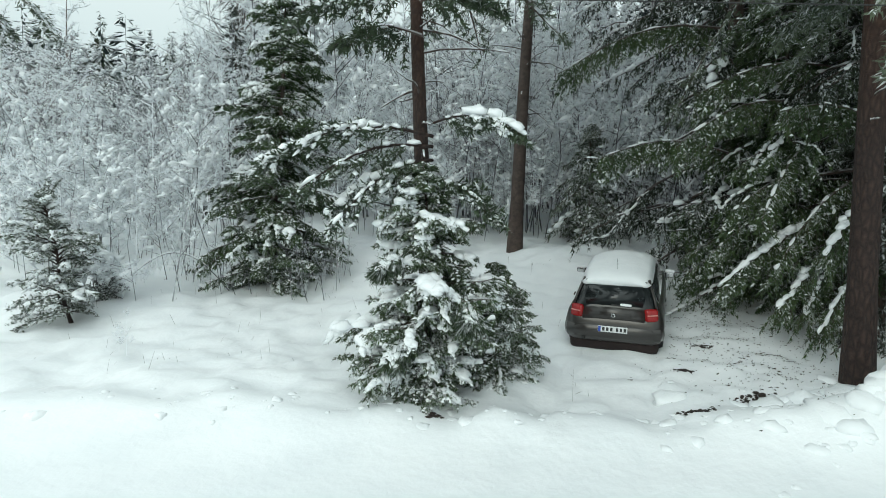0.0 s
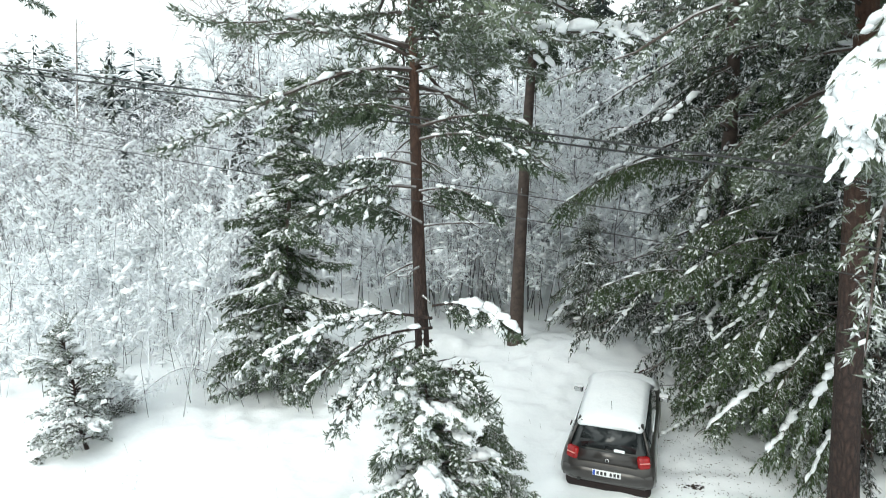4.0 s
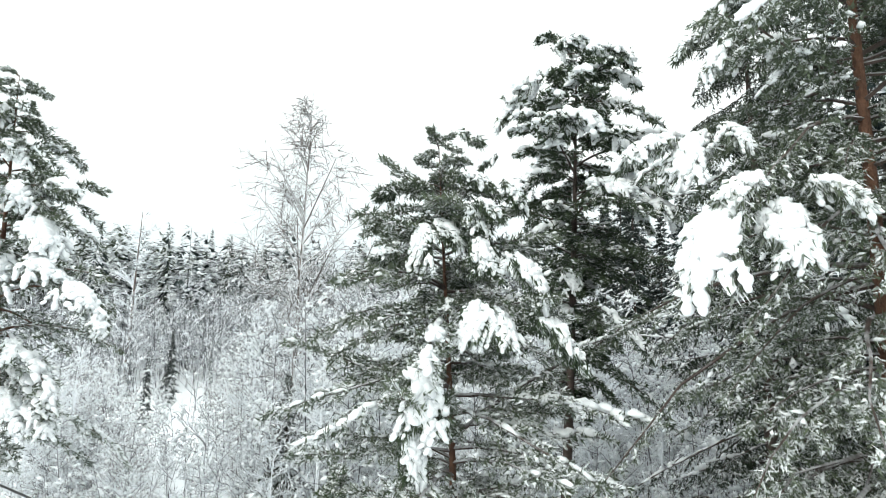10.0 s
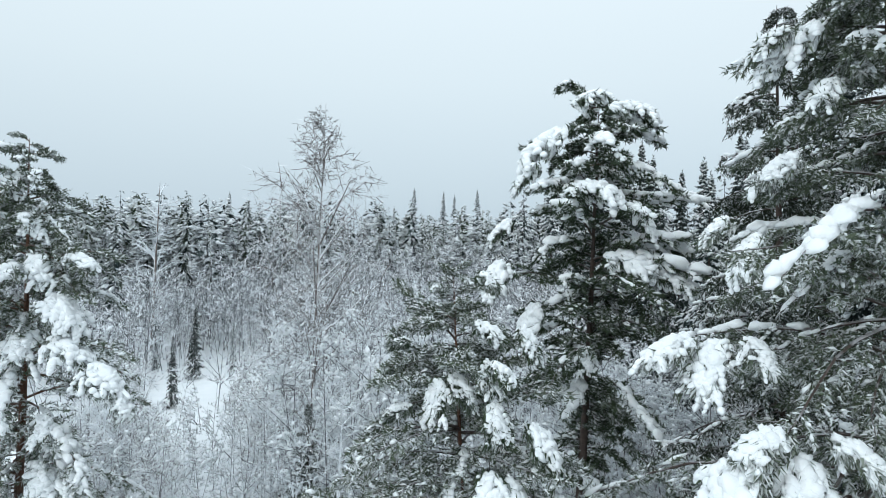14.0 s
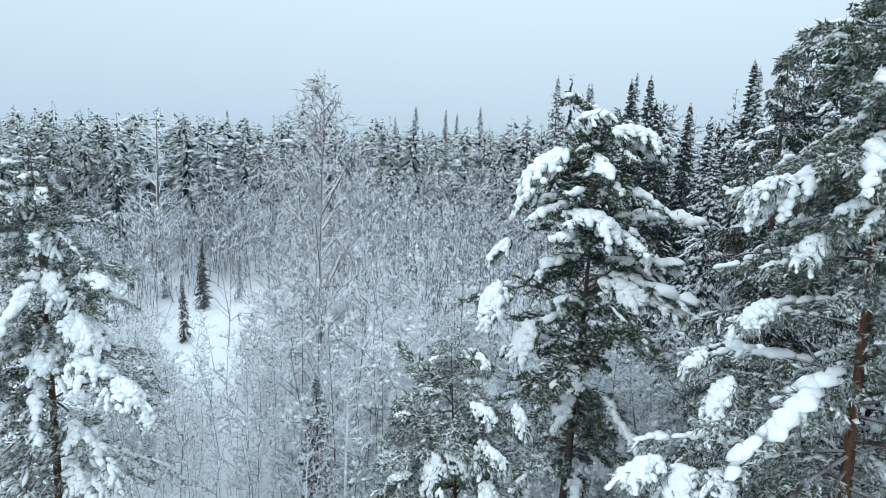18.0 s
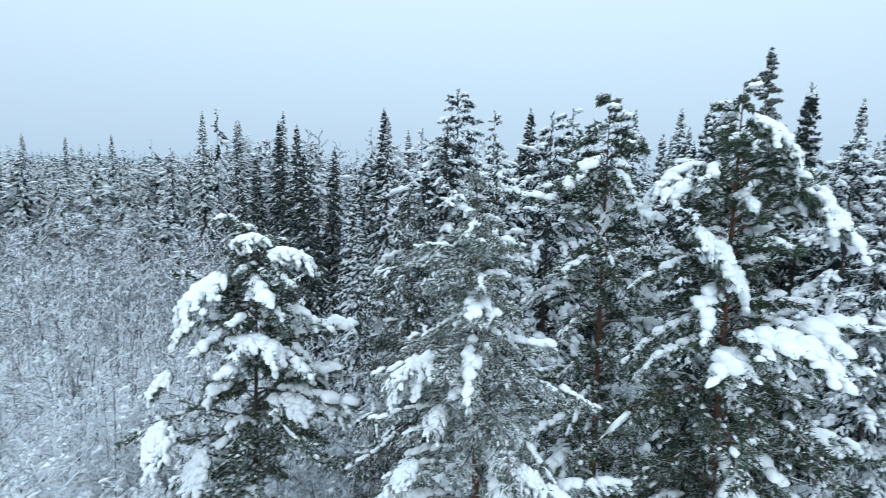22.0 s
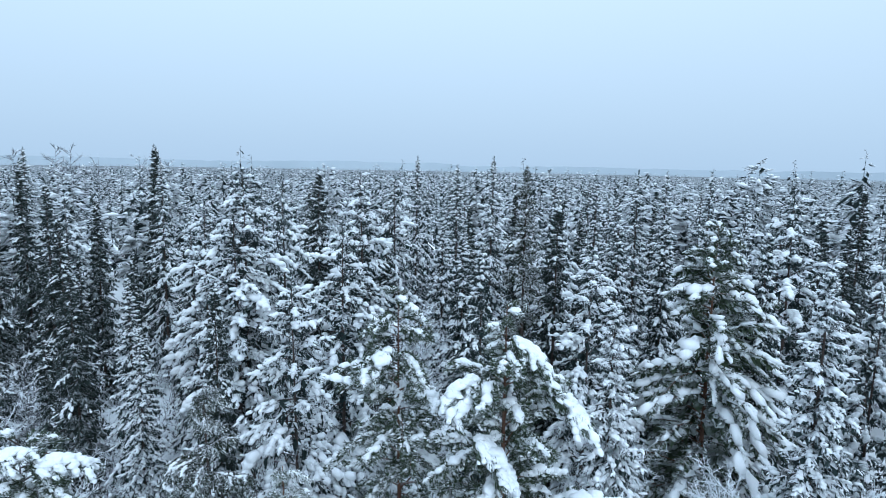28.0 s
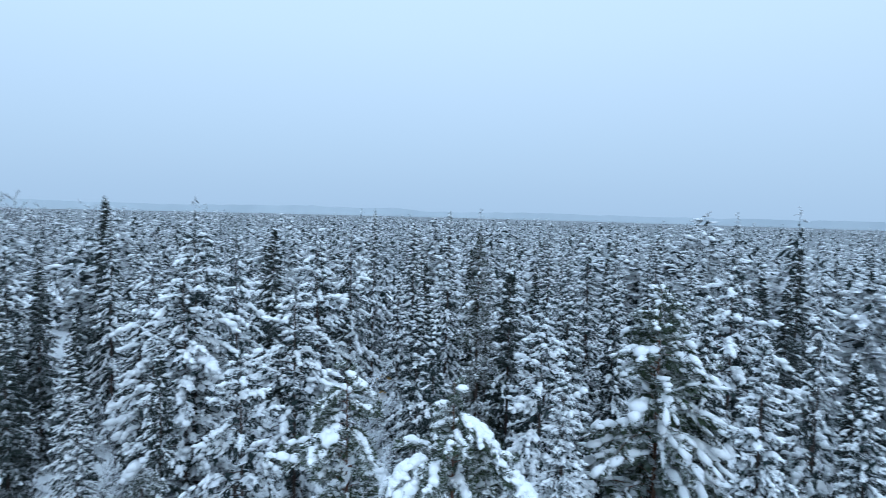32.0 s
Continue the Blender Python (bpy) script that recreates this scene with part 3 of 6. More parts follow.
def conifer(name, kind, base, top, radius, crown_from, label, limbs=70, twigs=20, tufts=8, size=1.0, snow=1.0, snow_size=1.0, level=2, needles=None, bark=None, bare=0, trunk_r=0.16, lopsided=None, rise=None, droop=None, bend=0.5, hang=None, profile=None, joints=7, rods_on=True, pads=None, limb_snow=1.0, short=0.55, limb_bark=None, crest=0.0, load_level=2, fork=0.0, lift=0.0):
    """A snow-laden pine or spruce as one thing: trunk, branch work, needle crown, snow."""
    base, top = np.array(base, float), np.array(top, float)
    line = trunk_line(base, top, bend)
    pine = kind == "pine"
    bark = bark or (PINE_BARK if pine else DARK_BARK)
    tree = new(name)
    tree.location = base
    tagged(tree, label, "tree")
    r = trunk_r * (1 - np.linspace(0, 1, len(line)) ** 1.2 * 0.965)
    r[0] *= 1.25
    mesh_part("trunk", tube(line - base, r, 10 if level > 1 else 6), bark, tree, smooth=True)
    n = limbs
    u = (np.arange(n) + RNG.uniform(0, 1, n)) / n
    fr = crown_from + (0.99 - crown_from) * u
    if level == 1 and not pine:
        u = (np.arange(n) + 0.5) / n
        tier = (np.arange(n) // 6 + RNG.normal(0.5, 0.22, n)) / (n / 6)
        fr = crown_from + (0.995 - crown_from) * (1 - (1 - np.clip(np.where(u < 0.5, tier, u + RNG.normal(0, 0.01, n)), 0, 1)) ** 1.5)
    fr = np.clip(np.sort(fr), 0, 0.995)
    fr[-9:] = np.linspace(min(fr[-10] + 0.012, 0.95), 0.995, 9)
    rel = (fr - crown_from) / (1 - crown_from)
    if profile is None:
        profile = [0.75, 1.0, 0.92, 0.5, 0.10] if pine else [0.88, 1.0, 0.83, 0.50, 0.07] if level > 1 else [0.9, 1.0, 0.74, 0.34, 0.03]
    prof = np.interp(rel, [0, 0.12, 0.45, 0.8, 1.0], profile)
    length = radius * prof * RNG.uniform(short, 1.15, n)
    az = np.arange(n) * 2.39996 + RNG.normal(0, 1.1, n)
    if lopsided:
        length *= 1 + lopsided[1] * np.cos(az - lopsided[0])
    if pine:
        ri = RNG.normal(0.16, 0.18, n) + 0.5 * rel if rise is None else RNG.normal(rise, 0.17, n) + 0.35 * rel
        dr = RNG.uniform(0.25, 0.6, n) * (1.2 - 0.9 * rel) if droop is None else RNG.uniform(0.6, 1.3, n) * droop
    else:
        ri = RNG.normal(-0.08, 0.14, n) + 0.35 * rel**3 if rise is None else RNG.normal(rise, 0.12, n)
        dr = RNG.uniform(0.4, 0.75, n) * (1.25 - rel) if droop is None else RNG.uniform(0.7, 1.2, n) * droop
    curves = limb_curves(at_height(line, fr) - base, az, length, ri, dr, joints)
    if lift:
        curves[:, :, 2] += lift * length[:, None] * np.linspace(0, 1, joints)[None] ** 3
    if fork:
        pick = np.nonzero(RNG.uniform(0, 1, n) < fork)[0]
        for turn in (-1, 1):
            q = RNG.uniform(0.25, 0.6, (len(pick), 1))
            l2 = length[pick] * (1.0 - q[:, 0]) * RNG.uniform(0.6, 1.0, len(pick)) + 0.1
            c2 = limb_curves(along(curves, pick, q)[:, 0], az[pick] + turn * RNG.uniform(0.35, 1.0, len(pick)), l2, ri[pick] - dr[pick] * q[:, 0] + RNG.normal(0, 0.1, len(pick)), dr[pick] * 0.7, joints)
            curves, length = np.concatenate([curves, c2]), np.concatenate([length, l2])
        rank = np.argsort(curves[:, 0, 2], kind="stable")
        curves, length = curves[rank], length[rank]
    extra = []
    if bare:
        fb = RNG.uniform(0.16, max(crown_from, 0.2) + 0.05, bare)
        cb = limb_curves(at_height(line, fb) - base, RNG.uniform(0, 6.28, bare), RNG.uniform(0.3, 1.7, bare), RNG.normal(0.05, 0.2, bare), RNG.uniform(0, 0.4, bare), 5)
        for k in range(4):
            extra.append(rods(cb[:, k], cb[:, k + 1], np.full(bare, 0.022 - 0.0045 * k), np.full(bare, 0.0175 - 0.0045 * k), 4))
    foliage(tree, curves, length, kind, twigs, tufts, size, snow, snow_size, level, needles or (PINE_NEEDLES if pine else SPRUCE_NEEDLES), limb_bark or bark, hang or ((-0.25, 0.5) if pine else (0.25, 1.0)), extra=extra, rods_on=rods_on, pads=(0.2 if pine else 0.06) if pads is None else pads, limb_snow=limb_snow, crest=crest, load_level=load_level)
    if bare:
        sn = []
        for k in range(4):
            up = np.array([0, 0, 0.017])
            ra, rb = RNG.uniform(0.004, 0.020, bare), RNG.uniform(0.004, 0.020, bare)
            sn.append(blobs((cb[:, k] + cb[:, k + 1]) / 2 + up, cb[:, k + 1] - cb[:, k], 0.5 * np.linalg.norm(cb[:, k + 1] - cb[:, k], axis=1), ra, rb, 1, 0.3))
        tagged(mesh_part("limb_snow", joined(sn), SNOW_LOAD, tree, smooth=True), kind="stuff")
    return tree


def boughs(tree, paths, kind, twigs=30, tufts=12, size=1.0, snow=2.0, snow_size=1.1, bark=None, sag=0.12, limb_r=0.8, hang=(-0.2, 0.7), needles=None, pads=1.0):
    """Single boughs that stand out from their tree: from, to (world), each sagging a little."""
    o = np.array(tree.location)
    for a, b in paths:
        a, b = np.array(a, float) - o, np.array(b, float) - o
        t = np.linspace(0, 1, 8)[:, None]
        L = float(np.linalg.norm(b - a))
        c = a * (1 - t) + b * t + np.array([0, 0, 1.0]) * sag * L * np.sin(t * math.pi)
        foliage(tree, c[None], np.array([L]), kind, twigs, tufts, size, snow * 2, snow_size, 2, needles or (PINE_NEEDLES if kind == "pine" else SPRUCE_NEEDLES), bark or (PINE_BARK if kind == "pine" else DARK_BARK), hang, limb_r, crown="bough_needles", pads=pads)


def pillows(tree, spots, needles=None):
    """Heavy cushions of snow on chosen boughs: a broad lobed mass over a fan of needles, with fingers that hang from it."""
    for (x, y, z), (dx, dy, dz), k in spots:
        d = unit(np.array([dx, dy, dz * 0.75], float))
        side = unit(np.cross(d, np.array([0, 0, 1.0])) + 1e-4)
        up = np.cross(side, d)
        up = up if up[2] > 0 else -up
        c0 = np.array([x, y, z], float) - np.array(tree.location)
        n = 80
        t, v = RNG.uniform(-1, 1, n), RNG.normal(0, 0.27, n).clip(-0.6, 0.6)
        c = c0 + d[None] * (0.75 * k * t)[:, None] + side[None] * (k * v)[:, None] + up[None] * (k * RNG.uniform(0, 0.10, n))[:, None] - np.array([[0, 0, 1.0]]) * (k * (0.9 * v * v + 0.16 * t * t))[:, None]
        r = k * RNG.uniform(0.11, 0.23, n) * (1.05 - 0.42 * np.abs(t)) * (1.1 - 0.8 * np.abs(v))
        parts = [blobs(c, d[None] + RNG.normal(0, 0.5, (n, 3)), r * 1.25, r, r * 0.8, 2, 0.14)]
        nl = 30
        st = c[RNG.integers(0, n, nl)]
        go = unit(side[None] * (RNG.choice([-1, 1], nl) * RNG.uniform(0.2, 1, nl))[:, None] + d[None] * RNG.uniform(0, 1.0, (nl, 1)) - np.array([[0, 0, 1.0]]) * RNG.uniform(0.2, 0.9, (nl, 1)))
        reach = k * RNG.uniform(0.15, 0.5, nl)
        for u, w in ((0.35, 1.0), (0.7, 0.9), (1.0, 0.72)):
            p = st + go * (reach * u)[:, None] - np.array([[0, 0, 0.35]]) * (reach * u * u)[:, None]
            w = k * RNG.uniform(0.09, 0.17, nl) * w
            parts.append(blobs(p, go, np.maximum(w * 1.2, 0.25 * reach), w, w * 0.9, 2, 0.12))
        tagged(mesh_part("snow_cushion", joined(parts), SNOW_LOAD, tree, "thick rounded cushion of fresh snow", smooth=True), kind="stuff")
        nb = 1500
        i = RNG.integers(0, n, nb)
        a = c[i] - up[None] * (0.75 * r[i])[:, None] + RNG.normal(0, 0.07 * k, (nb, 3))
        way = unit(d[None] * 0.5 + side[None] * np.sign(v[i] + 1e-6)[:, None] * 0.5 + RNG.normal(0, 0.5, (nb, 3)) - np.array([[0, 0, 0.7]]))
        tagged(mesh_part("bough_needles", blades(a, a + way * RNG.uniform(0.10, 0.24, (nb, 1)), RNG.uniform(0.012, 0.022, nb)), needles or PINE_NEEDLES, tree), kind="stuff")


def gz(x, y):
    return float(land(x, y))


# ---- the trees that the camera passes ----
pine_mid = conifer("pine", "pine", (-0.32, 10.75, -0.3), (-1.72, 13.6, 16.9), 4.2, 0.43, "slim pine with reddish trunk and snow-laden drooping boughs", limbs=125, short=0.3, twigs=30, tufts=13, size=0.9, snow=2.4, bare=30, pads=0.26, snow_size=0.85, trunk_r=0.14, rise=0.15, droop=0.55, lift=0.2, needles=FROST_NEEDLES, profile=[0.75, 1.0, 0.78, 0.45, 0.10], limb_bark=DARK_BARK)
pillows(pine_mid, [((-1.75, 12.1, 14.4), (-0.15, -0.3, -1.6), 0.47), ((-0.73, 12.4, 15.7), (0.8, -0.2, -0.5), 0.42), ((-0.85, 12.8, 16.7), (0.6, -0.3, -0.7), 0.30), ((0.05, 12.7, 15.5), (0.5, -0.2, -1.1), 0.42), ((-0.65, 12.1, 14.9), (0.3, -0.4, -1.1), 0.38), ((-0.5, 11.8, 14.1), (0.3, -0.4, -1.3), 0.46), ((0.4, 11.8, 13.7), (0.6, -0.2, -1.2), 0.61), ((-0.6, 11.4, 12.9), (-0.1, -0.5, -1.0), 0.53), ((-0.1, 11.6, 12.8), (0.5, -0.4, -0.9), 0.53), ((-2.5, 12.1, 14.1), (-0.9, -0.2, -0.4), 0.34), ((-2.55, 12.4, 15.4), (-1, -0.1, -0.2), 0.23), ((-1.35, 10.6, 11.7), (0.12, -0.2, -1), 0.65), ((-1.45, 10.6, 10.7), (0.15, -0.1, -1), 0.46), ((0.9, 11.6, 12.6), (0.7, 0.2, -0.9), 0.61), ((-1.2, 12.2, 14.6), (0.5, -0.3, -0.8), 0.46), ((-0.4, 11.9, 15.0), (0.8, -0.1, -0.7), 0.38)])
boughs(pine_mid, [((-0.4, 10.8, 3.7), (-2.7, 9.9, 3.25)), ((-0.4, 10.8, 3.2), (-1.7, 10.0, 2.6)), ((-0.4, 10.8, 3.0), (0.6, 10.0, 2.5))], "pine", twigs=38, size=0.75, snow_size=1.05)
boughs(pine_mid, [((-0.4, 10.8, 3.55), (-2.2, 9.6, 2.75)), ((-0.4, 10.8, 3.35), (-1.6, 9.5, 2.35)), ((-0.4, 10.8, 3.9), (0.9, 10.2, 3.7))], "pine", twigs=34, size=0.7, snow_size=1.0, hang=(0.1, 1.3))
boughs(pine_mid, [((-0.65, 10.9, 6.5), (1.1, 10.2, 6.1)), ((-0.64, 10.9, 5.7), (0.6, 10.3, 5.4)), ((-0.7, 10.9, 6.1), (-2.2, 10.0, 5.8)), ((-0.7, 10.9, 5.75), (-2.3, 10.0, 5.2)), ((-0.8, 11.0, 6.95), (-2.2, 10.4, 6.7)), ((-0.7, 11.0, 6.7), (1.4, 11.2, 6.6)), ((-0.6, 10.9, 5.2), (-2.1, 11.6, 5.3))], "pine", twigs=44, tufts=14, size=0.8, snow=1.3, pads=0.15, hang=(0.2, 1.6), limb_r=1.0, bark=DARK_BARK)
boughs(pine_mid, [((-1.5, 13.1, 14.1), (-3.1, 11.9, 13.6)), ((-1.4, 12.9, 13.0), (-3.8, 12.0, 12.5)), ((-1.4, 12.9, 12.7), (-3.3, 11.6, 12.1)), ((-1.6, 13.4, 15.6), (-2.8, 12.6, 15.5)), ((-1.5, 13.2, 14.8), (-3.0, 12.5, 14.6)), ((-1.3, 12.7, 12.0), (-3.5, 12.4, 11.4))], "pine", twigs=34, tufts=14, size=0.9, snow=0.7, snow_size=0.8, pads=0.0, hang=(0.0, 0.9), bark=DARK_BARK, needles=FROST_NEEDLES)
pine_tall = conifer("pine", "pine", (1.05, 19.4, 1.1), (1.8, 21.4, 22.6), 4.3, 0.42, "tall dark pine with heavy snow cushions on its crown", limbs=120, short=0.25, twigs=32, tufts=15, size=1.15, snow=1.4, snow_size=1.4, pads=0.3, bare=16, trunk_r=0.21, rise=0.25, droop=0.62, bark=DARK_BARK, crest=0.7, profile=[0.4, 0.75, 0.85, 0.58, 0.26], rods_on=False)
pillows(pine_tall, [((0.0, 20.1, 20.9), (-0.8, -0.3, -0.9), 1.15), ((2.75, 20.3, 22.0), (1, -0.1, -0.25), 0.92), ((1.5, 20.6, 22.5), (0.7, -0.3, 0.1), 0.69), ((1.5, 19.2, 19.3), (0.9, -0.4, -0.1), 1.10), ((3.1, 19.8, 18.5), (0.5, -0.2, -1.1), 0.74), ((-1.3, 19.8, 18.1), (-0.6, -0.3, -0.8), 0.60), ((2.7, 19.4, 17.1), (1, -0.3, -0.4), 1.01), ((4.0, 19.8, 16.6), (1, -0.1, -0.4), 0.83), ((1.4, 19.0, 14.2), (0.2, -0.5, -1), 0.51), ((-0.3, 19.6, 15.2), (-0.3, -0.4, -1.2), 0.83), ((-0.5, 19.9, 19.8), (-0.8, -0.2, -0.9), 0.64), ((-1.4, 18.9, 16.6), (-0.4, -0.5, -0.9), 0.83)])
boughs(pine_tall, [((1.45, 21.0, 22.2), (3.6, 20.6, 21.4)), ((1.4, 20.6, 20.2), (4.2, 19.8, 19.2))], "pine", size=1.3)
pine_right = conifer("pine", "pine", (6.38, 11.75, -0.4), (5.38, 11.0, 24.8), 4.3, 0.26, "large pine with brown trunk and dense frosted crown", limbs=260, twigs=36, tufts=15, size=0.8, hang=(0.0, 1.5), short=0.2, rods_on=False, limb_bark=DARK_BARK, snow=0.9, snow_size=0.9, pads=0.0, crest=0.7, bare=6, trunk_r=0.215, rise=0.02, droop=0.5, limb_snow=0.0, needles=FROST_NEEDLES)
pillows(pine_right, [((3.45, 10.7, 17.3), (-0.5, -0.2, -1.3), 0.47), ((3.1, 11.2, 17.7), (-0.7, -0.1, -0.9), 0.35), ((4.0, 11.1, 18.7), (-0.7, -0.2, -0.8), 0.45), ((2.3, 10.8, 15.75), (-0.9, -0.2, -0.6), 0.55), ((2.9, 10.6, 15.6), (-0.4, -0.4, -1.0), 0.58), ((3.55, 10.4, 15.8), (0.3, -0.5, -0.8), 0.39), ((2.85, 9.3, 14.0), (-0.4, -0.3, -1.6), 0.78), ((3.25, 9.4, 14.75), (-0.6, -0.3, -0.5), 0.47), ((3.85, 9.4, 14.2), (0.1, -0.5, -1.3), 0.58), ((4.45, 9.4, 14.7), (0.6, -0.4, -0.5), 0.47), ((4.65, 11.0, 19.9), (-0.5, -0.4, -0.6), 0.40), ((5.05, 10.9, 20.25), (0.2, -0.5, -0.6), 0.30), ((3.9, 11.2, 20.8), (-0.8, -0.1, -0.7), 0.39), ((6.1, 9.6, 19.0), (0.4, -0.5, -0.5), 0.47), ((6.7, 9.4, 18.6), (0.7, -0.4, -0.8), 0.43), ((7.15, 9.3, 18.0), (0.3, -0.5, -1.2), 0.39), ((4.3, 11.5, 20.75), (-0.7, 0.1, -0.8), 0.75), ((5.35, 8.7, 8.1), (-0.5, -0.3, -0.7), 0.62), ((5.0, 8.75, 7.6), (-0.45, -0.3, -0.9), 0.72), ((4.7, 8.8, 7.05), (-0.4, -0.3, -1.0), 0.74), ((4.6, 8.85, 6.5), (-0.1, -0.3, -1.2), 0.5)], FROST_NEEDLES)
spruce_dark = conifer("spruce", "spruce", (6.7, 18.3, 0.7), (6.3, 18.3, 24.2), 4.4, 0.05, "tall dark spruce with long hanging branches and snow", limbs=150, twigs=26, tufts=10, size=0.95, limb_snow=0.25, snow=2.0, snow_size=0.7, trunk_r=0.24, hang=(0.8, 3.0), droop=0.45, lift=0.2, fork=0.6, pads=0.4, load_level=1, short=0.4, rods_on=False)
spruce_side = conifer("spruce", "spruce", (8.3, 14.6, 0.0), (8.4, 14.9, 12.5), 3.9, 0.02, "dense dark spruce behind a parked car", limbs=130, twigs=26, tufts=11, size=0.8, profile=[1.0, 1.0, 0.8, 0.45, 0.05], limb_snow=0.12, pads=0.2, snow=2.2, snow_size=0.6, droop=0.5, lift=0.2, fork=0.7, load_level=1, trunk_r=0.16, hang=(0.7, 3.0), short=0.35, rods_on=False)
pine_near = conifer("pine", "pine", (12.6, 11.0, -0.4), (12.4, 11.1, 27.2), 4.0, 0.45, "broad pine bowed under thick white snow cushions", limbs=135, short=0.25, twigs=32, tufts=15, size=1.15, snow=0.9, snow_size=1.45, pads=0.3, crest=0.8, trunk_r=0.25, rise=0.25, droop=0.65, rods_on=False)
pillows(pine_near, [((11.4, 10.5, 23.2), (0.4, -0.4, -0.9), 1.0), ((11.9, 8.9, 21.4), (0.9, -0.5, -0.3), 1.25), ((13.6, 9.7, 24.4), (0.7, -0.4, -1), 1.0), ((10.9, 11.4, 25.0), (-0.8, 0.2, -0.6), 0.8), ((12.6, 10.3, 26.0), (0.6, -0.5, -0.9), 0.8)])
pine_back = conifer("pine", "pine", (11.7, 14.8, 0.0), (11.4, 14.9, 27.3), 3.4, 0.5, "slim pine with red trunk and drooping snowy boughs", limbs=105, short=0.3, twigs=28, tufts=13, size=1.2, snow=1.8, snow_size=1.4, pads=0.8, trunk_r=0.2, rise=0.2, droop=0.7, rods_on=False)
pillows(pine_back, [((11.6, 15.0, 23.9), (0, -0.2, -1), 0.55)])
spruce_high = conifer("spruce", "spruce", (25.5, 21.5, 1.0), (25.5, 21.5, 31.2), 3.6, 0.12, "tall dark spruce rising above the snowy canopy", limbs=220, twigs=16, tufts=7, size=1.5, snow=0.8, snow_size=1.4, level=1, trunk_r=0.25)
pine_far_right = conifer("pine", "pine", (30.3, 12.7, -0.2), (30.0, 12.7, 28.4), 4.6, 0.45, "wide pine with grey crown and snow pads", limbs=120, twigs=20, tufts=9, size=1.5, snow=1.4, snow_size=1.8, pads=0.9, rise=0.25, droop=0.6, level=1, trunk_r=0.26)
pine_left = conifer("pine", "pine", (-16.4, 16.7, 0.6), (-16.6, 16.9, 20.7), 4.1, 0.42, "snowy pine with orange trunk at the clearing", limbs=110, short=0.35, needles=FROST_NEEDLES, twigs=28, tufts=12, size=1.2, snow=2.6, snow_size=1.15, pads=0.5, trunk_r=0.2, rise=0.15, droop=0.6, rods_on=False)
boughs(pine_left, [((-16.5, 16.8, 14.2), (-11.9, 15.8, 12.9)), ((-16.5, 16.8, 16.5), (-13.6, 16.2, 16.4)), ((-16.5, 16.8, 11.2), (-13.3, 15.8, 9.9))], "pine", size=1.2, needles=FROST_NEEDLES)
pillows(pine_left, [((-15.3, 16.2, 16.6), (0.6, -0.4, -0.8), 0.82), ((-14.2, 16.0, 15.3), (0.7, -0.3, -1.0), 0.94), ((-14.0, 16.4, 16.8), (0.9, -0.2, -0.4), 0.70), ((-16.7, 16.5, 19.3), (0.4, -0.5, -0.8), 0.61), ((-16.0, 16.4, 18.1), (0.6, -0.4, -0.8), 0.66), ((-15.5, 15.8, 14.3), (0.3, -0.5, -0.9), 0.82), ((-13.8, 15.8, 14.2), (0.9, -0.2, -0.7), 0.90), ((-12.5, 15.8, 13.4), (0.9, -0.2, -0.8), 0.82), ((-11.9, 15.8, 12.7), (0.6, -0.2, -1.1), 0.57), ((-14.5, 15.7, 10.3), (0.6, -0.4, -0.7), 0.82), ((-13.7, 15.9, 9.9), (0.8, -0.2, -0.6), 0.74), ((-14.6, 15.8, 11.8), (0.5, -0.5, -0.9), 0.57)], FROST_NEEDLES)
spruce_left = conifer("spruce", "spruce", (-5.3, 16.6, 0.4), (-5.0, 17.0, 8.8), 1.8, 0.02, "young dense spruce half covered with snow", limbs=170, twigs=28, tufts=14, size=0.66, snow=2.6, snow_size=0.95, pads=0.4, limb_snow=0.5, short=0.35, fork=0.7, lift=0.15, load_level=1, needles=YOUNG_NEEDLES, droop=0.3, trunk_r=0.1)
spruce_small = conifer("spruce", "spruce", (-0.35, 10.45, -0.25), (-0.5, 10.5, 3.3), 1.35, 0.05, "small bushy spruce at the foot of a pine", limbs=120, twigs=24, tufts=13, size=0.5, snow=1.6, snow_size=1.0, pads=0.5, trunk_r=0.06, droop=0.35, rise=0.1, short=0.4, fork=0.7, lift=0.2, needles=YOUNG_NEEDLES, profile=[0.6, 0.95, 0.8, 0.45, 0.08])
pillows(spruce_small, [((-0.7, 9.65, 0.75), (-0.5, -0.5, -0.6), 0.32), ((0.25, 9.7, 1.3), (0.4, -0.6, -0.7), 0.26), ((-0.9, 9.9, 1.9), (-0.6, -0.4, -0.6), 0.24)])
spruce_bush = conifer("spruce", "spruce", (0.66, 11.3, -0.2), (0.6, 11.4, 1.75), 0.75, 0.04, "low dark spruce bush beside a small spruce", limbs=70, twigs=20, tufts=12, size=0.5, snow=1.4, snow_size=0.7, pads=0.3, trunk_r=0.035, rise=0.15, droop=0.35, fork=0.5, needles=YOUNG_NEEDLES)
juniper = conifer("juniper", "spruce", (-8.55, 14.6, 0.1), (-8.5, 14.7, 0.95), 0.55, 0.03, "small dark juniper under a cap of snow", limbs=50, twigs=16, tufts=10, size=0.45, snow=1.6, snow_size=0.9, pads=0.7, trunk_r=0.03, rise=0.5, droop=0.3)
spruce_behind = conifer("spruce", "spruce", (3.4, 21.2, 1.4), (3.4, 21.3, 5.2), 1.5, 0.03, "young frosted spruce behind a parked car", limbs=90, twigs=16, tufts=8, size=1.2, snow=1.2, trunk_r=0.07, needles=FROST_NEEDLES)
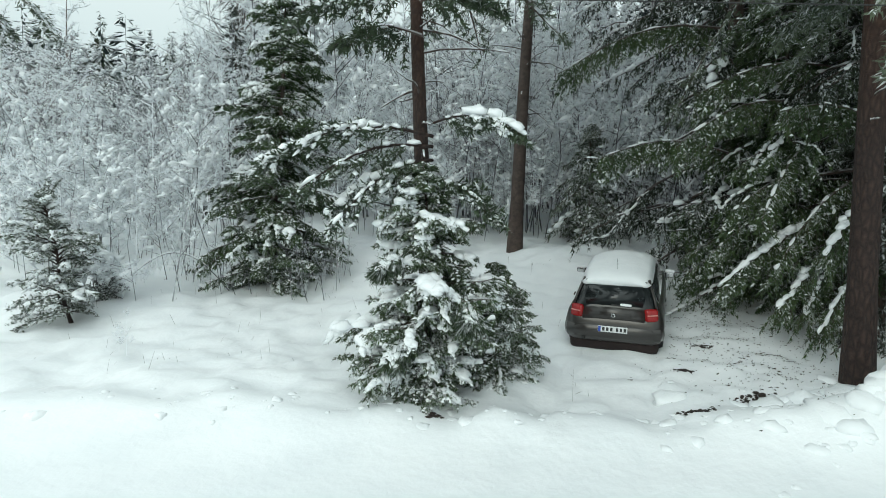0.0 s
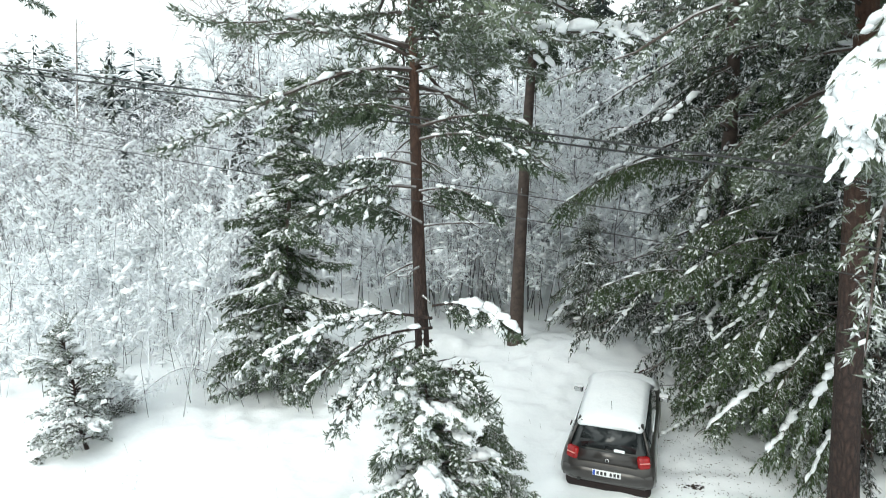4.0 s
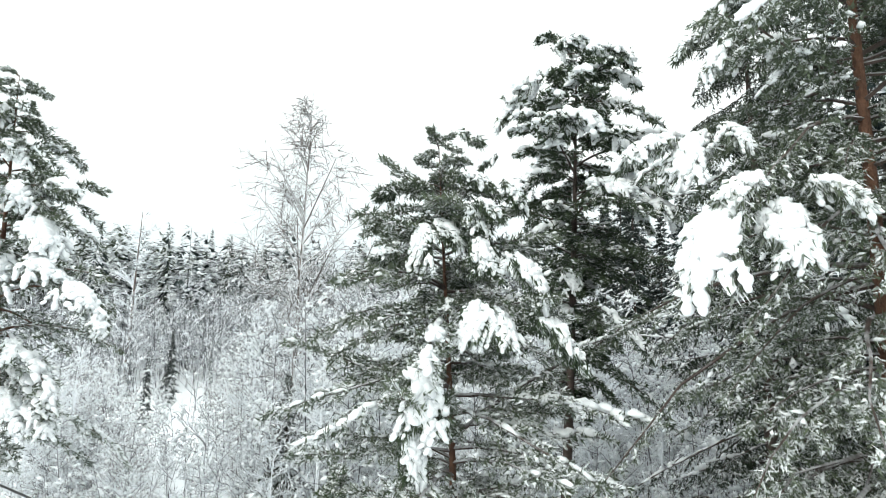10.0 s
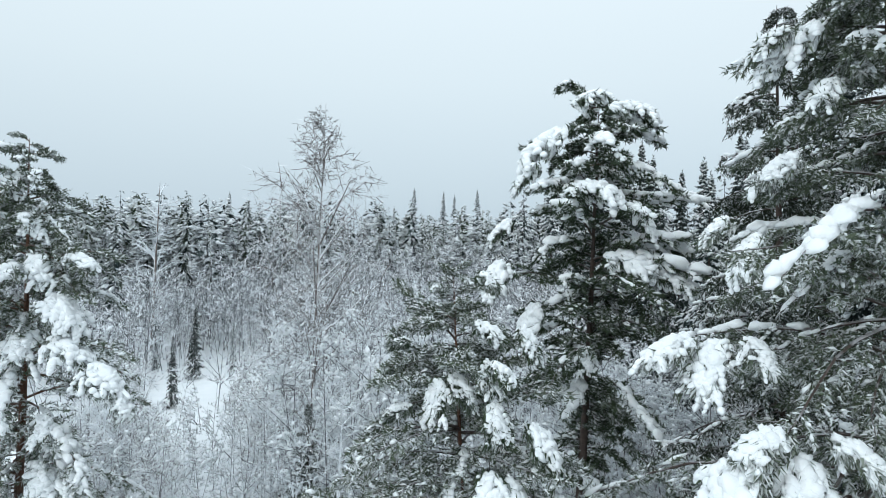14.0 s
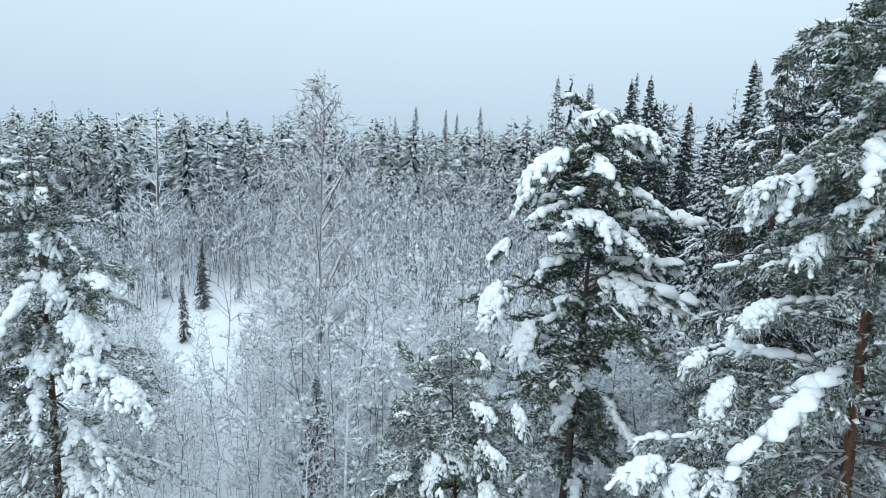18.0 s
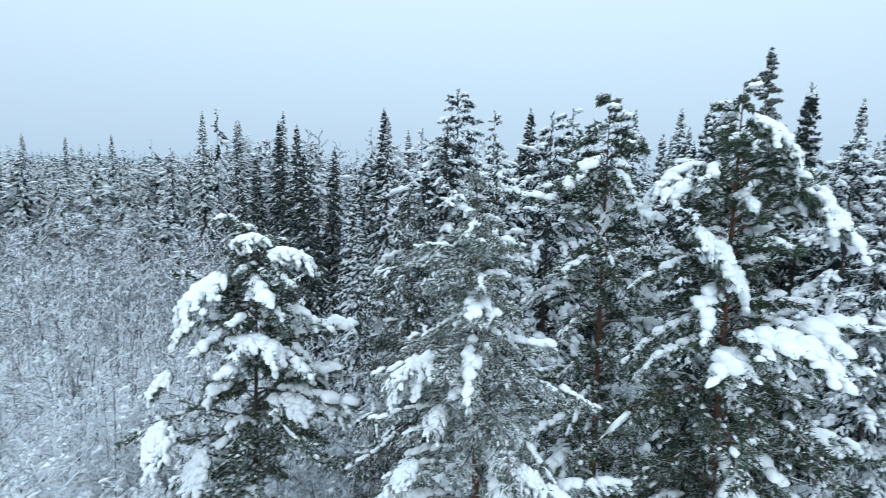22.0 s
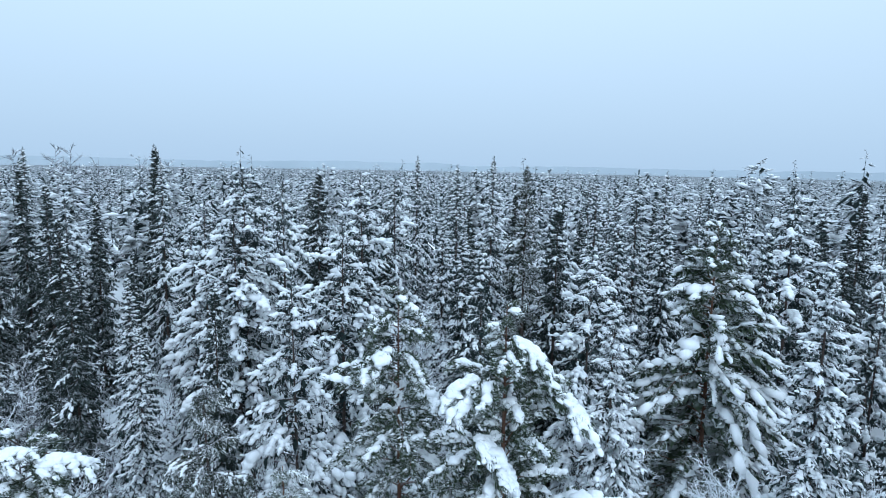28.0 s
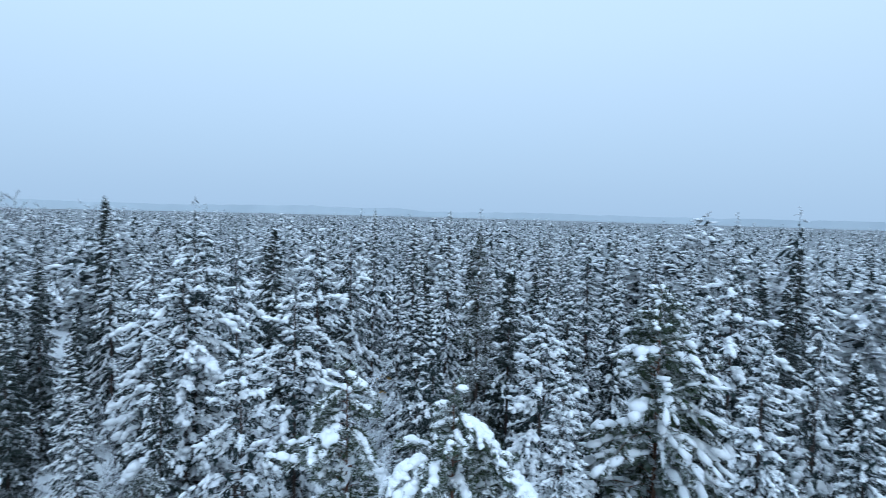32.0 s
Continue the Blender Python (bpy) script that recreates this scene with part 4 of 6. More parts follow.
pine_young = conifer("pine", "pine", (-8.25, 13.2, 0.0), (-8.75, 13.1, 2.7), 1.05, 0.08, "young snowy pine leaning over the bank", limbs=85, twigs=18, tufts=11, size=0.62, snow=2.4, snow_size=0.8, pads=0.9, rise=0.35, droop=0.45, short=0.3, needles=FROST_NEEDLES, trunk_r=0.04)
spruce_birch = conifer("spruce", "spruce", (-10.2, 25.0, 1.5), (-10.2, 25.0, 10.4), 1.5, 0.05, "narrow dark spruce beside a tall birch", limbs=110, twigs=14, tufts=8, size=1.2, snow=0.8, snow_size=1.2, level=1, trunk_r=0.1)

spruce_inner = conifer("spruce", "spruce", (10.8, 18.0, 0.9), (10.8, 18.1, 15.0), 3.2, 0.02, "dark spruce filling the forest edge beyond the car", limbs=150, twigs=20, tufts=9, size=1.1, snow=0.5, snow_size=0.8, trunk_r=0.15, hang=(0.8, 2.6), droop=0.4, rods_on=False)

boughs(spruce_side, [((5.4, 16.0, 6.7), (1.8, 14.7, 5.45)), ((6.4, 14.8, 4.9), (3.95, 13.7, 3.85)), ((8.2, 14.6, 4.3), (5.75, 13.4, 4.5)), ((7.0, 15.0, 4.1), (5.5, 13.5, 2.5)), ((7.7, 14.6, 3.3), (5.7, 13.3, 1.55)), ((5.6, 15.6, 3.9), (2.7, 14.6, 3.7)), ((7.8, 14.5, 2.4), (6.3, 13.3, 0.8)), ((7.4, 15.0, 5.6), (4.4, 14.2, 4.9)), ((7.0, 15.2, 2.8), (4.9, 14.4, 1.7)), ((8.0, 14.6, 2.6), (5.0, 13.7, 1.3)), ((7.8, 14.4, 2.2), (5.8, 13.2, 0.9)), ((8.0, 14.2, 1.8), (6.4, 12.9, 0.6)), ((7.0, 15.6, 2.2), (5.3, 14.7, 0.9)), ((8.0, 14.3, 3.0), (6.3, 12.8, 1.9)), ((7.2, 15.2, 3.4), (5.1, 13.9, 2.6))], "spruce", twigs=130, tufts=18, size=0.65, pads=0.5, snow=1.2, snow_size=0.6, hang=(0.9, 3.6), sag=0.10, limb_r=0.7, needles=YOUNG_NEEDLES)
spruce_curtain = conifer("spruce", "spruce", (6.9, 15.9, 0.4), (6.8, 16.0, 8.5), 2.5, 0.02, "young green spruce with hanging twigs by the car", limbs=170, twigs=26, tufts=12, size=0.7, snow=2.0, snow_size=0.6, limb_snow=0.15, pads=0.35, load_level=1, fork=0.5, lift=0.15, trunk_r=0.1, hang=(0.8, 3.0), droop=0.45, short=0.35, rods_on=False, needles=YOUNG_NEEDLES)


# ---- bare birches and thicket ----
def twig_cloud(base, height, spread, first, second, third, droop=0.0, thick=0.05, fine=0.007, oval=False, split=False):
    """Stems with branches and fine twigs for many bare shrubs or trees at once; base: n x 3."""
    n = len(base)
    lean = np.stack([RNG.normal(0, 0.13, n), RNG.normal(0, 0.13, n), np.ones(n)], 1) if n > 1 else np.array([[0.02, 0.01, 1.0]])
    tip = base + lean * height[:, None]
    mid = (base + tip) / 2 + RNG.normal(0, 0.03 if n > 1 else 0.002, (n, 3)) * height[:, None]
    th = thick * height / 8
    parts = [rods(base, mid, th, th * 0.6), rods(mid, tip, th * 0.6, th * 0.12)]
    f = RNG.uniform(0.18, 0.97, (n, first))
    a = np.where(f[..., None] < 0.5, base[:, None] + (mid - base)[:, None] * (2 * f)[..., None], mid[:, None] + (tip - mid)[:, None] * (2 * f - 1)[..., None]).reshape(-1, 3)
    az = RNG.uniform(0, 6.28, n * first)
    le = (np.repeat(height, first) * spread * (1.05 - 0.75 * f.ravel()) * RNG.uniform(0.5, 1.2, n * first))
    d = np.stack([np.cos(az), np.sin(az), RNG.uniform(0.15, 1.2, n * first)], 1)
    if oval:
        le = le * np.interp(f.ravel(), [0.2, 0.4, 0.65, 0.85, 1.0], [0.5, 1.1, 1.4, 1.0, 0.4])
        d[:, 2] = RNG.uniform(0.8, 1.9, n * first)
    b = a + unit(d) * le[:, None]
    t1 = np.repeat(th, first) * 0.5
    parts.append(rods(a, b, t1, t1 * 0.4))
    for step, many, cut, wid in ((0, second, 0.42, 0.55), (1, third, 0.5, 0.6)):
        if not many:
            break
        q = RNG.uniform(0.2, 1.0, (len(a), many))
        a2 = (a[:, None] + (b - a)[:, None] * q[..., None]).reshape(-1, 3)
        le = np.repeat(le, many) * cut * RNG.uniform(0.5, 1.3, len(a2))
        d2 = unit(np.repeat(unit(b - a), many, 0) * 0.7 + RNG.normal(0, 0.55, (len(a2), 3)) + np.array([0, 0, 0.25 - droop]))
        t1 = np.maximum(np.repeat(t1, many) * wid, fine)
        a, b = a2, a2 + d2 * le[:, None]
        parts.append(spikes(a, b, t1 * 1.15) if step == 0 and third else blades(a, b, t1 * 1.3))
    return (joined(parts[:3]), joined(parts[3:])) if split else joined(parts)


def birch(base, height, spread, label, first=34, second=9, third=4, droop=0.5, thick=0.085, mat=None, fine=None):
    tree = new("birch_tree")
    tree.location = base
    tagged(tree, label, "tree")
    z = np.zeros((1, 3))
    line = trunk_line((0, 0, 0), (0.02 * height, 0.01 * height, height), 0.2)
    mesh_part("trunk", tube(line, thick * height / 8 * (1 - 0.9 * np.linspace(0, 1, len(line))), 7), mat or BIRCH_BARK, tree, smooth=True)
    vf = twig_cloud(z, np.array([height * 0.99]), spread, first, second, third, droop, thick * 0.9, fine or (0.0055 if third > 8 else 0.009 if third > 4 else 0.013), height > 21 and spread < 0.25)
    tagged(mesh_part("crown", vf, FAR_TWIG if fine else BIRCH_TWIG if droop > 0.3 else FROST_TWIG, tree), kind="stuff")
    return tree


birch((-12.4, 30.0, gz(-12.4, 30.0)), 22.8, 0.23, "tall bare birch with fine frosted twigs", 66, 11, 9, 0.5, 0.036)
birch((-47, 62, gz(-47, 62)), 20.0, 0.24, "bare birch rising over the far thicket", 40, 8, 3, 0.2)
for bx, by, bh in ((21.0, 12.6, 20), (23.5, 8.6, 19), (18.6, 7.6, 17), (27.2, 4.6, 19), (17.2, 19.8, 19), (20.4, 25.5, 21)):
    birch((bx, by, gz(bx, by)), bh, 0.26, "bare deciduous tree white with frost", 60, 14, 8, 0.1, 0.024, FAR_TWIG)
for bx, by, bh in ((22, 150, 25.5), (30, 150, 24.5), (38, 148, 25.5), (26, 158, 26), (45, 150, 24.5), (15, 155, 23.5)):
    birch((bx, by, gz(bx, by)), bh, 0.26, "bare birch on the misty far rise", 46, 16, 0, 0.0, 0.05, FAR_TWIG, 0.035)


for bx, by, bh in ((-22.5, 27, 9), (-9.8, 22.8, 7), (-8.2, 23.4, 10), (-5.6, 25.5, 11), (-3.2, 23.2, 9), (-1.2, 26.5, 11), (-0.4, 23.6, 8), (2.6, 24.8, 10), (4.6, 23.4, 9), (-26.5, 29, 10), (-6.6, 29, 12), (0.8, 29.5, 11), (-22.5, 24.5, 8), (-14.8, 30.5, 11)):
    birch((bx, by, gz(bx, by)), bh, 0.30, "slender bare birch laced with snow", 26, 8, 4, 0.05, 0.05, TWIG)


def scatter(n, x0, x1, y0, y1, keep):
    x, y = RNG.uniform(x0, x1, n), RNG.uniform(y0, y1, n)
    ok = keep(x, y)
    return x[ok], y[ok]


def opening(x, y):
    """The open snow in the middle of the scrub."""
    a, b = (x + 30) * -0.55 + (y - 46) * 0.83, (x + 30) * 0.83 + (y - 46) * 0.55
    return (a / 12) ** 2 + (b / 5.5) ** 2 < 1


def in_thicket(x, y):
    clear = opening(x, y)
    edge = y > 22.0 + 2.5 * np.sin(x * 0.5) - 0.15 * np.clip(-x - 8, 0, 30)
    return edge & (~clear | (RNG.uniform(0, 1, len(x)) < 0.10)) & (y < 86 - 0.2 * np.abs(x + 20)) & (x < 16 - 0.1 * y)


def thicket(name, n, x0, x1, y0, y1, hs, counts, thick, label, keep=in_thicket, fine=0.008, mat=TWIG, clots=0, clot=0.024):
    x, y = scatter(n, x0, x1, y0, y1, keep)
    b = np.stack([x, y, land(x, y) - 0.1], 1)
    stems, twigs = twig_cloud(b, RNG.uniform(hs[0], hs[1], len(x)), 0.32, *counts, 0.0, thick, fine, split=True)
    ob = mesh_part(name, twigs, mat)
    tagged(mesh_part("stems", stems, FAR_TWIG, ob, "dark slender stems"), kind="stuff")
    if clots:
        v = twigs[0].reshape(-1, 3)
        i = RNG.integers(0, len(v), clots)
        k = RNG.gamma(2.5, clot, clots).clip(0.02, 0.16)
        d = RNG.normal(0, 1, (clots, 3)) * np.array([1, 1, 0.6])
        tagged(mesh_part("clinging_snow", lumps(v[i], d, k * 1.7, k, k * 0.8), SNOW_LOAD, ob, "clots of fresh snow caught on twigs", smooth=True), kind="stuff")
    return tagged(ob, label, "thicket", kind="stuff")


thicket("snowy_shrubs", 85, -15, -5.2, 13.8, 21, (1.6, 5.5), (16, 8, 4), 0.03, "lacy white shrubs at the edge of the clearing", lambda x, y: (y > 13.6 - 0.35 * (x + 8)) & (x < -6.9) & (np.hypot(x + 5.2, y - 16.8) > 2.3), fine=0.010, mat=FROST_TWIG, clots=9000, clot=0.015)
thicket("birch_thicket", 150, -24, 9, 24, 37, (7.5, 12.5), (20, 7, 3), 0.034, "tall slender birches laced with white frost", lambda x, y: in_thicket(x, y) & ~((x / (y - 2) > -0.92) & (x / (y - 2) < -0.48)), fine=0.012, mat=FROST_TWIG, clots=26000, clot=0.024)
thicket("birch_thicket", 620, -30, 16, 21, 42, (2.5, 7.5), (14, 7, 3), 0.036, "dense bare birch and willow scrub covered with frost", lambda x, y: in_thicket(x, y) & ((x / (y - 2) < -0.85) | (x / (y - 2) > -0.50) | (y < 27) | (RNG.uniform(0, 1, len(x)) < 0.3)), fine=0.011, mat=RIMED_SCRUB, clots=16000)
thicket("birch_thicket", 2100, -75, 12, 38, 92, (4.5, 11.0), (13, 6, 0), 0.04, "far grey-brown scrub dusted with snow", fine=0.034, mat=GREY_SCRUB)
thicket("birch_thicket", 700, -85, 6, 62, 102, (7.0, 14.0), (14, 6, 0), 0.03, "tall grey birch scrub under the far pines", lambda x, y: x < 4, fine=0.045, mat=GREY_SCRUB)
thicket("birch_thicket", 120, -34, -11, 24, 42, (4.5, 8.0), (16, 7, 3), 0.034, "slender young birches standing in the clearing", lambda x, y: (x / (y - 2) > -0.95) & (x / (y - 2) < -0.45) & ~opening(x, y), fine=0.012, mat=BIRCH_TWIG, clots=7000, clot=0.022)
thicket("willow_scrub", 150, -22, -6.5, 14.5, 26, (1.2, 3.6), (12, 5, 2), 0.05, "low snowy willow saplings at the clearing edge", lambda x, y: (y > 15.5 - 0.1 * x) & (x < -6.5), mat=FROST_TWIG)
thicket("brush", 70, -7.5, -3.2, 15.2, 17.5, (0.6, 1.9), (8, 5, 0), 0.06, "brown leafless brush under a young spruce", lambda x, y: x > -9)
thicket("snowy_shrubs", 70, -5, 6.5, 20.5, 25, (3, 7.5), (18, 8, 4), 0.03, "lacy frosted saplings behind the parking place", lambda x, y: (np.hypot(x - 3.4, y - 21.2) > 1.2) & (np.hypot(x - 1.1, y - 19.4) > 1.2), fine=0.010, mat=FROST_TWIG, clots=9000, clot=0.018)
thicket("forest_scrub", 420, -4, 48, 34, 84, (3.5, 9.5), (13, 6, 0), 0.034, "dark bare undergrowth filling the forest floor", lambda x, y: (x > 16 - 0.1 * y - 6) & (x < 0.85 * y), 0.030, FAR_TWIG)
thicket("forest_scrub", 260, 4, 60, 3, 46, (2.5, 6.0), (14, 6, 0), 0.035, "frosted undergrowth between the forest trees", lambda x, y: (np.hypot(x, y) > 17) & (x + 0.2 * y > 9), 0.020, FAR_TWIG, 4000, 0.03)

# single saplings in the open snow
for sx, sy, sh in ((-8.65, 16.0, 3.4), (-5.95, 11.6, 0.9), (-7.0, 15.2, 1.5), (-9.6, 14.6, 2.6), (-11.2, 17.2, 4.2), (-6.3, 11.9, 0.6), (-7.9, 10.6, 0.35), (-10.4, 19.5, 5.5)):
    sap = new("sapling")
    sap.location = (sx, sy, float(snow_top(sx, sy)) - 0.03)
    tagged(sap, "thin leafless sapling standing in the snow", "sapling", group="saplings in the clearing")
    mesh_part("stem", twig_cloud(np.zeros((1, 3)), np.array([sh]), 0.3, 12, 5, 2, 0.0, 0.05), TWIG, sap)


# a young birch bent to the ground by its snow
bent = new("bent_sapling")
bent.location = (-5.95, 15.6, float(snow_top(-5.95, 15.6)) - 0.03)
tagged(bent, "thin birch sapling bowed to the ground under snow", "sapling")
t = np.linspace(0, 1, 14)
arch = np.stack([-2.0 * t, -1.1 * t, 1.15 * np.sin(t * 2.75) * (1 - 0.25 * t)], 1)
mesh_part("stem", tube(arch, 0.020 * (1 - 0.75 * t), 6), FAR_TWIG, bent, smooth=True)
i = RNG.integers(3, 14, 150)
a = arch[i] + RNG.normal(0, 0.03, (150, 3))
b = a + np.stack([RNG.normal(-0.06, 0.10, 150), RNG.normal(0, 0.10, 150), -RNG.uniform(0.12, 0.45, 150)], 1)
tagged(mesh_part("twig_spray", rods(a, b, np.full(150, 0.006), np.full(150, 0.003)), TWIG, bent), kind="stuff")
q = RNG.uniform(0.2, 0.9, (150, 1))
w = RNG.uniform(0.012, 0.034, 150)
tagged(mesh_part("snow_load", joined([lumps(a + (b - a) * q, b - a, w * 2.0, w, w), blobs(arch[1:] * 0.5 + arch[:-1] * 0.5 + np.array([0, 0, 0.02]), arch[1:] - arch[:-1], np.full(13, 0.11), np.full(13, 0.026), np.full(13, 0.024), 1, 0.2)]), SNOW_LOAD, bent, smooth=True), kind="stuff")


# ---- the forest behind ----
PLANTED = []


def library(kind, seed_label, k, near=True, dark=False):
    """A forest tree 24 m high: boughs that droop under fingers of snow, with curtains of needles beneath."""
    pine = kind == "pine"
    tree = new(kind)
    tagged(tree, seed_label, "tree")
    line = trunk_line((0, 0, 0), (0.15, 0.1, 24), 0.8 if pine else 0.3)
    mesh_part("trunk", tube(line, 0.18 * (1 - np.linspace(0, 1, len(line)) ** 1.2 * 0.95), 6), DARK_BARK, tree, smooth=True)
    n = int((120 if pine else 235) * (1.0 if near or dark else 0.72))
    low = 0.34 if pine else 0.06
    u = (np.arange(n) + RNG.uniform(0, 1, n)) / n
    rel = u if pine else 1 - (1 - u) ** 1.5
    fr = low + (0.985 - low) * rel
    if pine:
        length = 3.1 * np.interp(rel, [0, 0.3, 0.7, 1.0], [0.7, 1.0, 0.78, 0.20]) * RNG.uniform(0.55, 1.15, n)
        rise, droop = RNG.normal(0.2, 0.18, n) + 0.3 * rel, RNG.uniform(0.5, 0.95, n)
    else:
        length = (3.1 + 0.35 * (k % 2)) * (1.0 - rel) ** 0.82 * RNG.uniform(0.62, 1.15, n) + 0.10
        rise, droop = RNG.normal(-0.12, 0.14, n) + 0.55 * rel**3, RNG.uniform(0.45, 0.85, n) * (1.15 - 0.5 * rel)
    az = np.arange(n) * 2.39996 + RNG.normal(0, 0.5, n)
    curves = limb_curves(at_height(line, fr), az, length, rise, droop, 5)
    curves[:, :, 2] += 0.16 * length[:, None] * np.linspace(0, 1, 5)[None] ** 4
    thick = 0.010 + 0.008 * length
    tagged(mesh_part("branch_work", joined([rods(curves[:, j], curves[:, j + 1], thick * (1 - 0.22 * j), thick * (0.78 - 0.22 * j)) for j in range(4)]), DARK_BARK, tree), kind="stuff")
    # side twigs: forwards and down from each bough
    m = 13 if near or dark else 9
    rows = np.arange(n)
    s = np.sort(RNG.uniform(0.30 if pine else 0.12, 1.0, (n, m)), 1)
    S = along(curves, rows, s)
    ahead = unit(along(curves, rows, s + 0.05) - along(curves, rows, s - 0.05))
    side = unit(np.cross(ahead, np.array([0.0, 0, 1])))
    hand = np.where(np.arange(m) % 2 == 0, 1.0, -1.0)[None, :, None] * RNG.uniform(0.35, 1.0, (n, m, 1))
    way = unit(ahead * 0.75 + side * hand - np.array([0, 0, 1.0]) * RNG.uniform(0.1, 0.9, (n, m, 1)))
    T = (0.06 + 0.36 * np.minimum(length, 2.6)[:, None] * (1.15 - s)) * RNG.uniform(0.6, 1.2, (n, m))
    E = S + way * T[..., None]
    S, E, way, T = S.reshape(-1, 3), E.reshape(-1, 3), way.reshape(-1, 3), T.ravel()
    leafy = [sprays(S, S + (E - S) * 1.1, T * RNG.uniform(0.22, 0.36, len(T)))]
    for _ in range(2):
        drop = (0.04 + 0.62 * T) * RNG.uniform(0.6, 1.3, len(T)) * (0.7 if pine else 1.0)
        a = S + (E - S) * RNG.uniform(0.1, 0.9, (len(S), 1))
        leafy.append(sprays(a, a + way * (0.35 * drop)[:, None] - np.array([0, 0, 1.0]) * drop[:, None], drop * RNG.uniform(0.2, 0.34, len(T))))
    g = 5 if near or dark else 4
    a = (S[:, None] + (E - S)[:, None] * RNG.uniform(0, 1.1, (len(S), g, 1))).reshape(-1, 3)
    slim = np.repeat(np.clip(length / 1.0, 0.45, 1.0), m * g)
    d = unit(np.repeat(way, g, 0) * 0.6 + RNG.normal(0, 0.5, a.shape) - np.array([0, 0, 0.1 if pine else 0.5]))
    leafy.append(blades(a, a + d * RNG.uniform(0.12, 0.30, (len(a), 1)) * slim[:, None], RNG.uniform(0.020, 0.044, len(a)) * slim))
    ci = np.repeat(rows, 3)
    ca = along(curves, ci, RNG.uniform(0.0, 0.5, (len(ci), 1)))[:, 0]
    cl = np.clip(0.3 * length[ci], 0.10, 0.7) * RNG.uniform(0.6, 1.2, len(ci))
    cd = unit(RNG.normal(0, 0.5, ca.shape) + np.array([0, 0, -0.8]))
    leafy.append(spikes(ca, ca + cd * cl[:, None], 0.20 * cl))
    tip = np.stack([np.full(16, 0.15), np.full(16, 0.1), np.linspace(23.2, 24.0, 16)], 1)
    leafy.append(spikes(tip, tip + unit(RNG.normal(0, 0.5, tip.shape) + np.array([0, 0, 0.7])) * np.linspace(0.34, 0.2, 16)[:, None], np.full(16, 0.04)))
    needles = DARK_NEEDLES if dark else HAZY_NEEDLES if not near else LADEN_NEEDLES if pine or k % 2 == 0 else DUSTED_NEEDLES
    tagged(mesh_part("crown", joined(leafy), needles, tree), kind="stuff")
    # snow: a lumpy rope along the outer bough and fingers down its twigs
    share = 0.28 if dark else (1.0, 0.75, 1.15, 0.85)[k]
    patch = lattice(np.cos(az) * 2.0 + 20, fr * 9 + 20, 31 + k)
    on = np.nonzero(RNG.uniform(0, 1, n) < share * (0.45 + 1.1 * patch) * (0.7 + 0.5 * rel))[0]
    j = 6 if pine else 5
    q = np.linspace(0.42 if pine else 0.30, 1.0, j)[None] + RNG.normal(0, 0.03, (len(on), j))
    c = along(curves, on, q)
    girth = (0.060 + (0.066 if pine else 0.042) * length[on]) * RNG.uniform(0.6, 1.3, len(on))
    r = girth[:, None] * np.interp(q, [0.3, 0.6, 0.9, 1.05], [0.55, 1.0, 1.0, 0.6]) * RNG.uniform(0.65, 1.3, q.shape)
    d = np.gradient(c, axis=1).reshape(-1, 3)
    r = r.ravel()
    c = c.reshape(-1, 3) + RNG.normal(0, 0.35, d.shape) * np.array([1, 1, 0.3]) * r[:, None] + np.array([0, 0, 0.45]) * r[:, None]
    snow = [blobs(c, d, np.maximum(1.2 * r, 0.55 * np.linalg.norm(d, axis=1)), r, r * 0.75, 1, 0.25)]
    f = (on[:, None] * m + RNG.integers(2, m, (len(on), 6 if near else 5))).ravel()
    gr = np.repeat(girth, 6 if near else 5)
    for v, w in ((0.35, 0.75), (0.8, 0.6)):
        r = gr * w * RNG.uniform(0.6, 1.2, len(f))
        c = S[f] + (E - S)[f] * v + np.array([0, 0, 0.5]) * r[:, None] - np.array([0, 0, 0.12]) * (T[f] * v * v)[:, None]
        snow.append(blobs(c, way[f], np.maximum(1.25 * r, 0.30 * T[f]), r, r * 0.7, 1, 0.25))
    tagged(mesh_part("snow_load", joined(snow), SNOW_LOAD, tree, smooth=True), kind="stuff")
    return tree


SPRUCES = [library("spruce", "snow-covered spruce in the dense forest", k) for k in range(4)]
PINES = [library("pine", "snow-laden pine in the dense forest", k) for k in range(3)]
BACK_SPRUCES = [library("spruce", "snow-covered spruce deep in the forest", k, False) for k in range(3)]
DARK_SPRUCES = [library("spruce", "dark green spruce with little snow", k, False, True) for k in range(2)]
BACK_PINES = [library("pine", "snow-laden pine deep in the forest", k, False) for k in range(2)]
STOCK = {("s", True): SPRUCES, ("p", True): PINES, ("s", False): BACK_SPRUCES, ("p", False): BACK_PINES, ("d", True): DARK_SPRUCES, ("d", False): DARK_SPRUCES}
FRESH = {k: [] if k == ("d", False) else list(v) for k, v in STOCK.items()}
COUNT = {k: 0 for k in STOCK}


def plant(x, y, top, kind):
    g = gz(x, y) - 0.1
    s = (top - g) / 24.0
    wide = s * RNG.uniform(0.85, 1.1)
    m = Matrix.Translation((x, y, g)) @ Matrix.Rotation(RNG.uniform(0, 6.28), 4, "Z") @ Matrix.Diagonal((wide, wide, s, 1))
    key = (kind, kind == "d" or math.hypot(x, y) < 46)
    if FRESH[key]:
        ob = FRESH[key].pop(0)
    else:
        ob = copy_thing(STOCK[key][COUNT[key] % len(STOCK[key])], Matrix.Identity(4))
    ob.matrix_basis = m
    tagged(ob, group="spruces of the forest" if kind in "sd" else "pines of the forest")
    COUNT[key] += 1
    PLANTED.append((x, y))


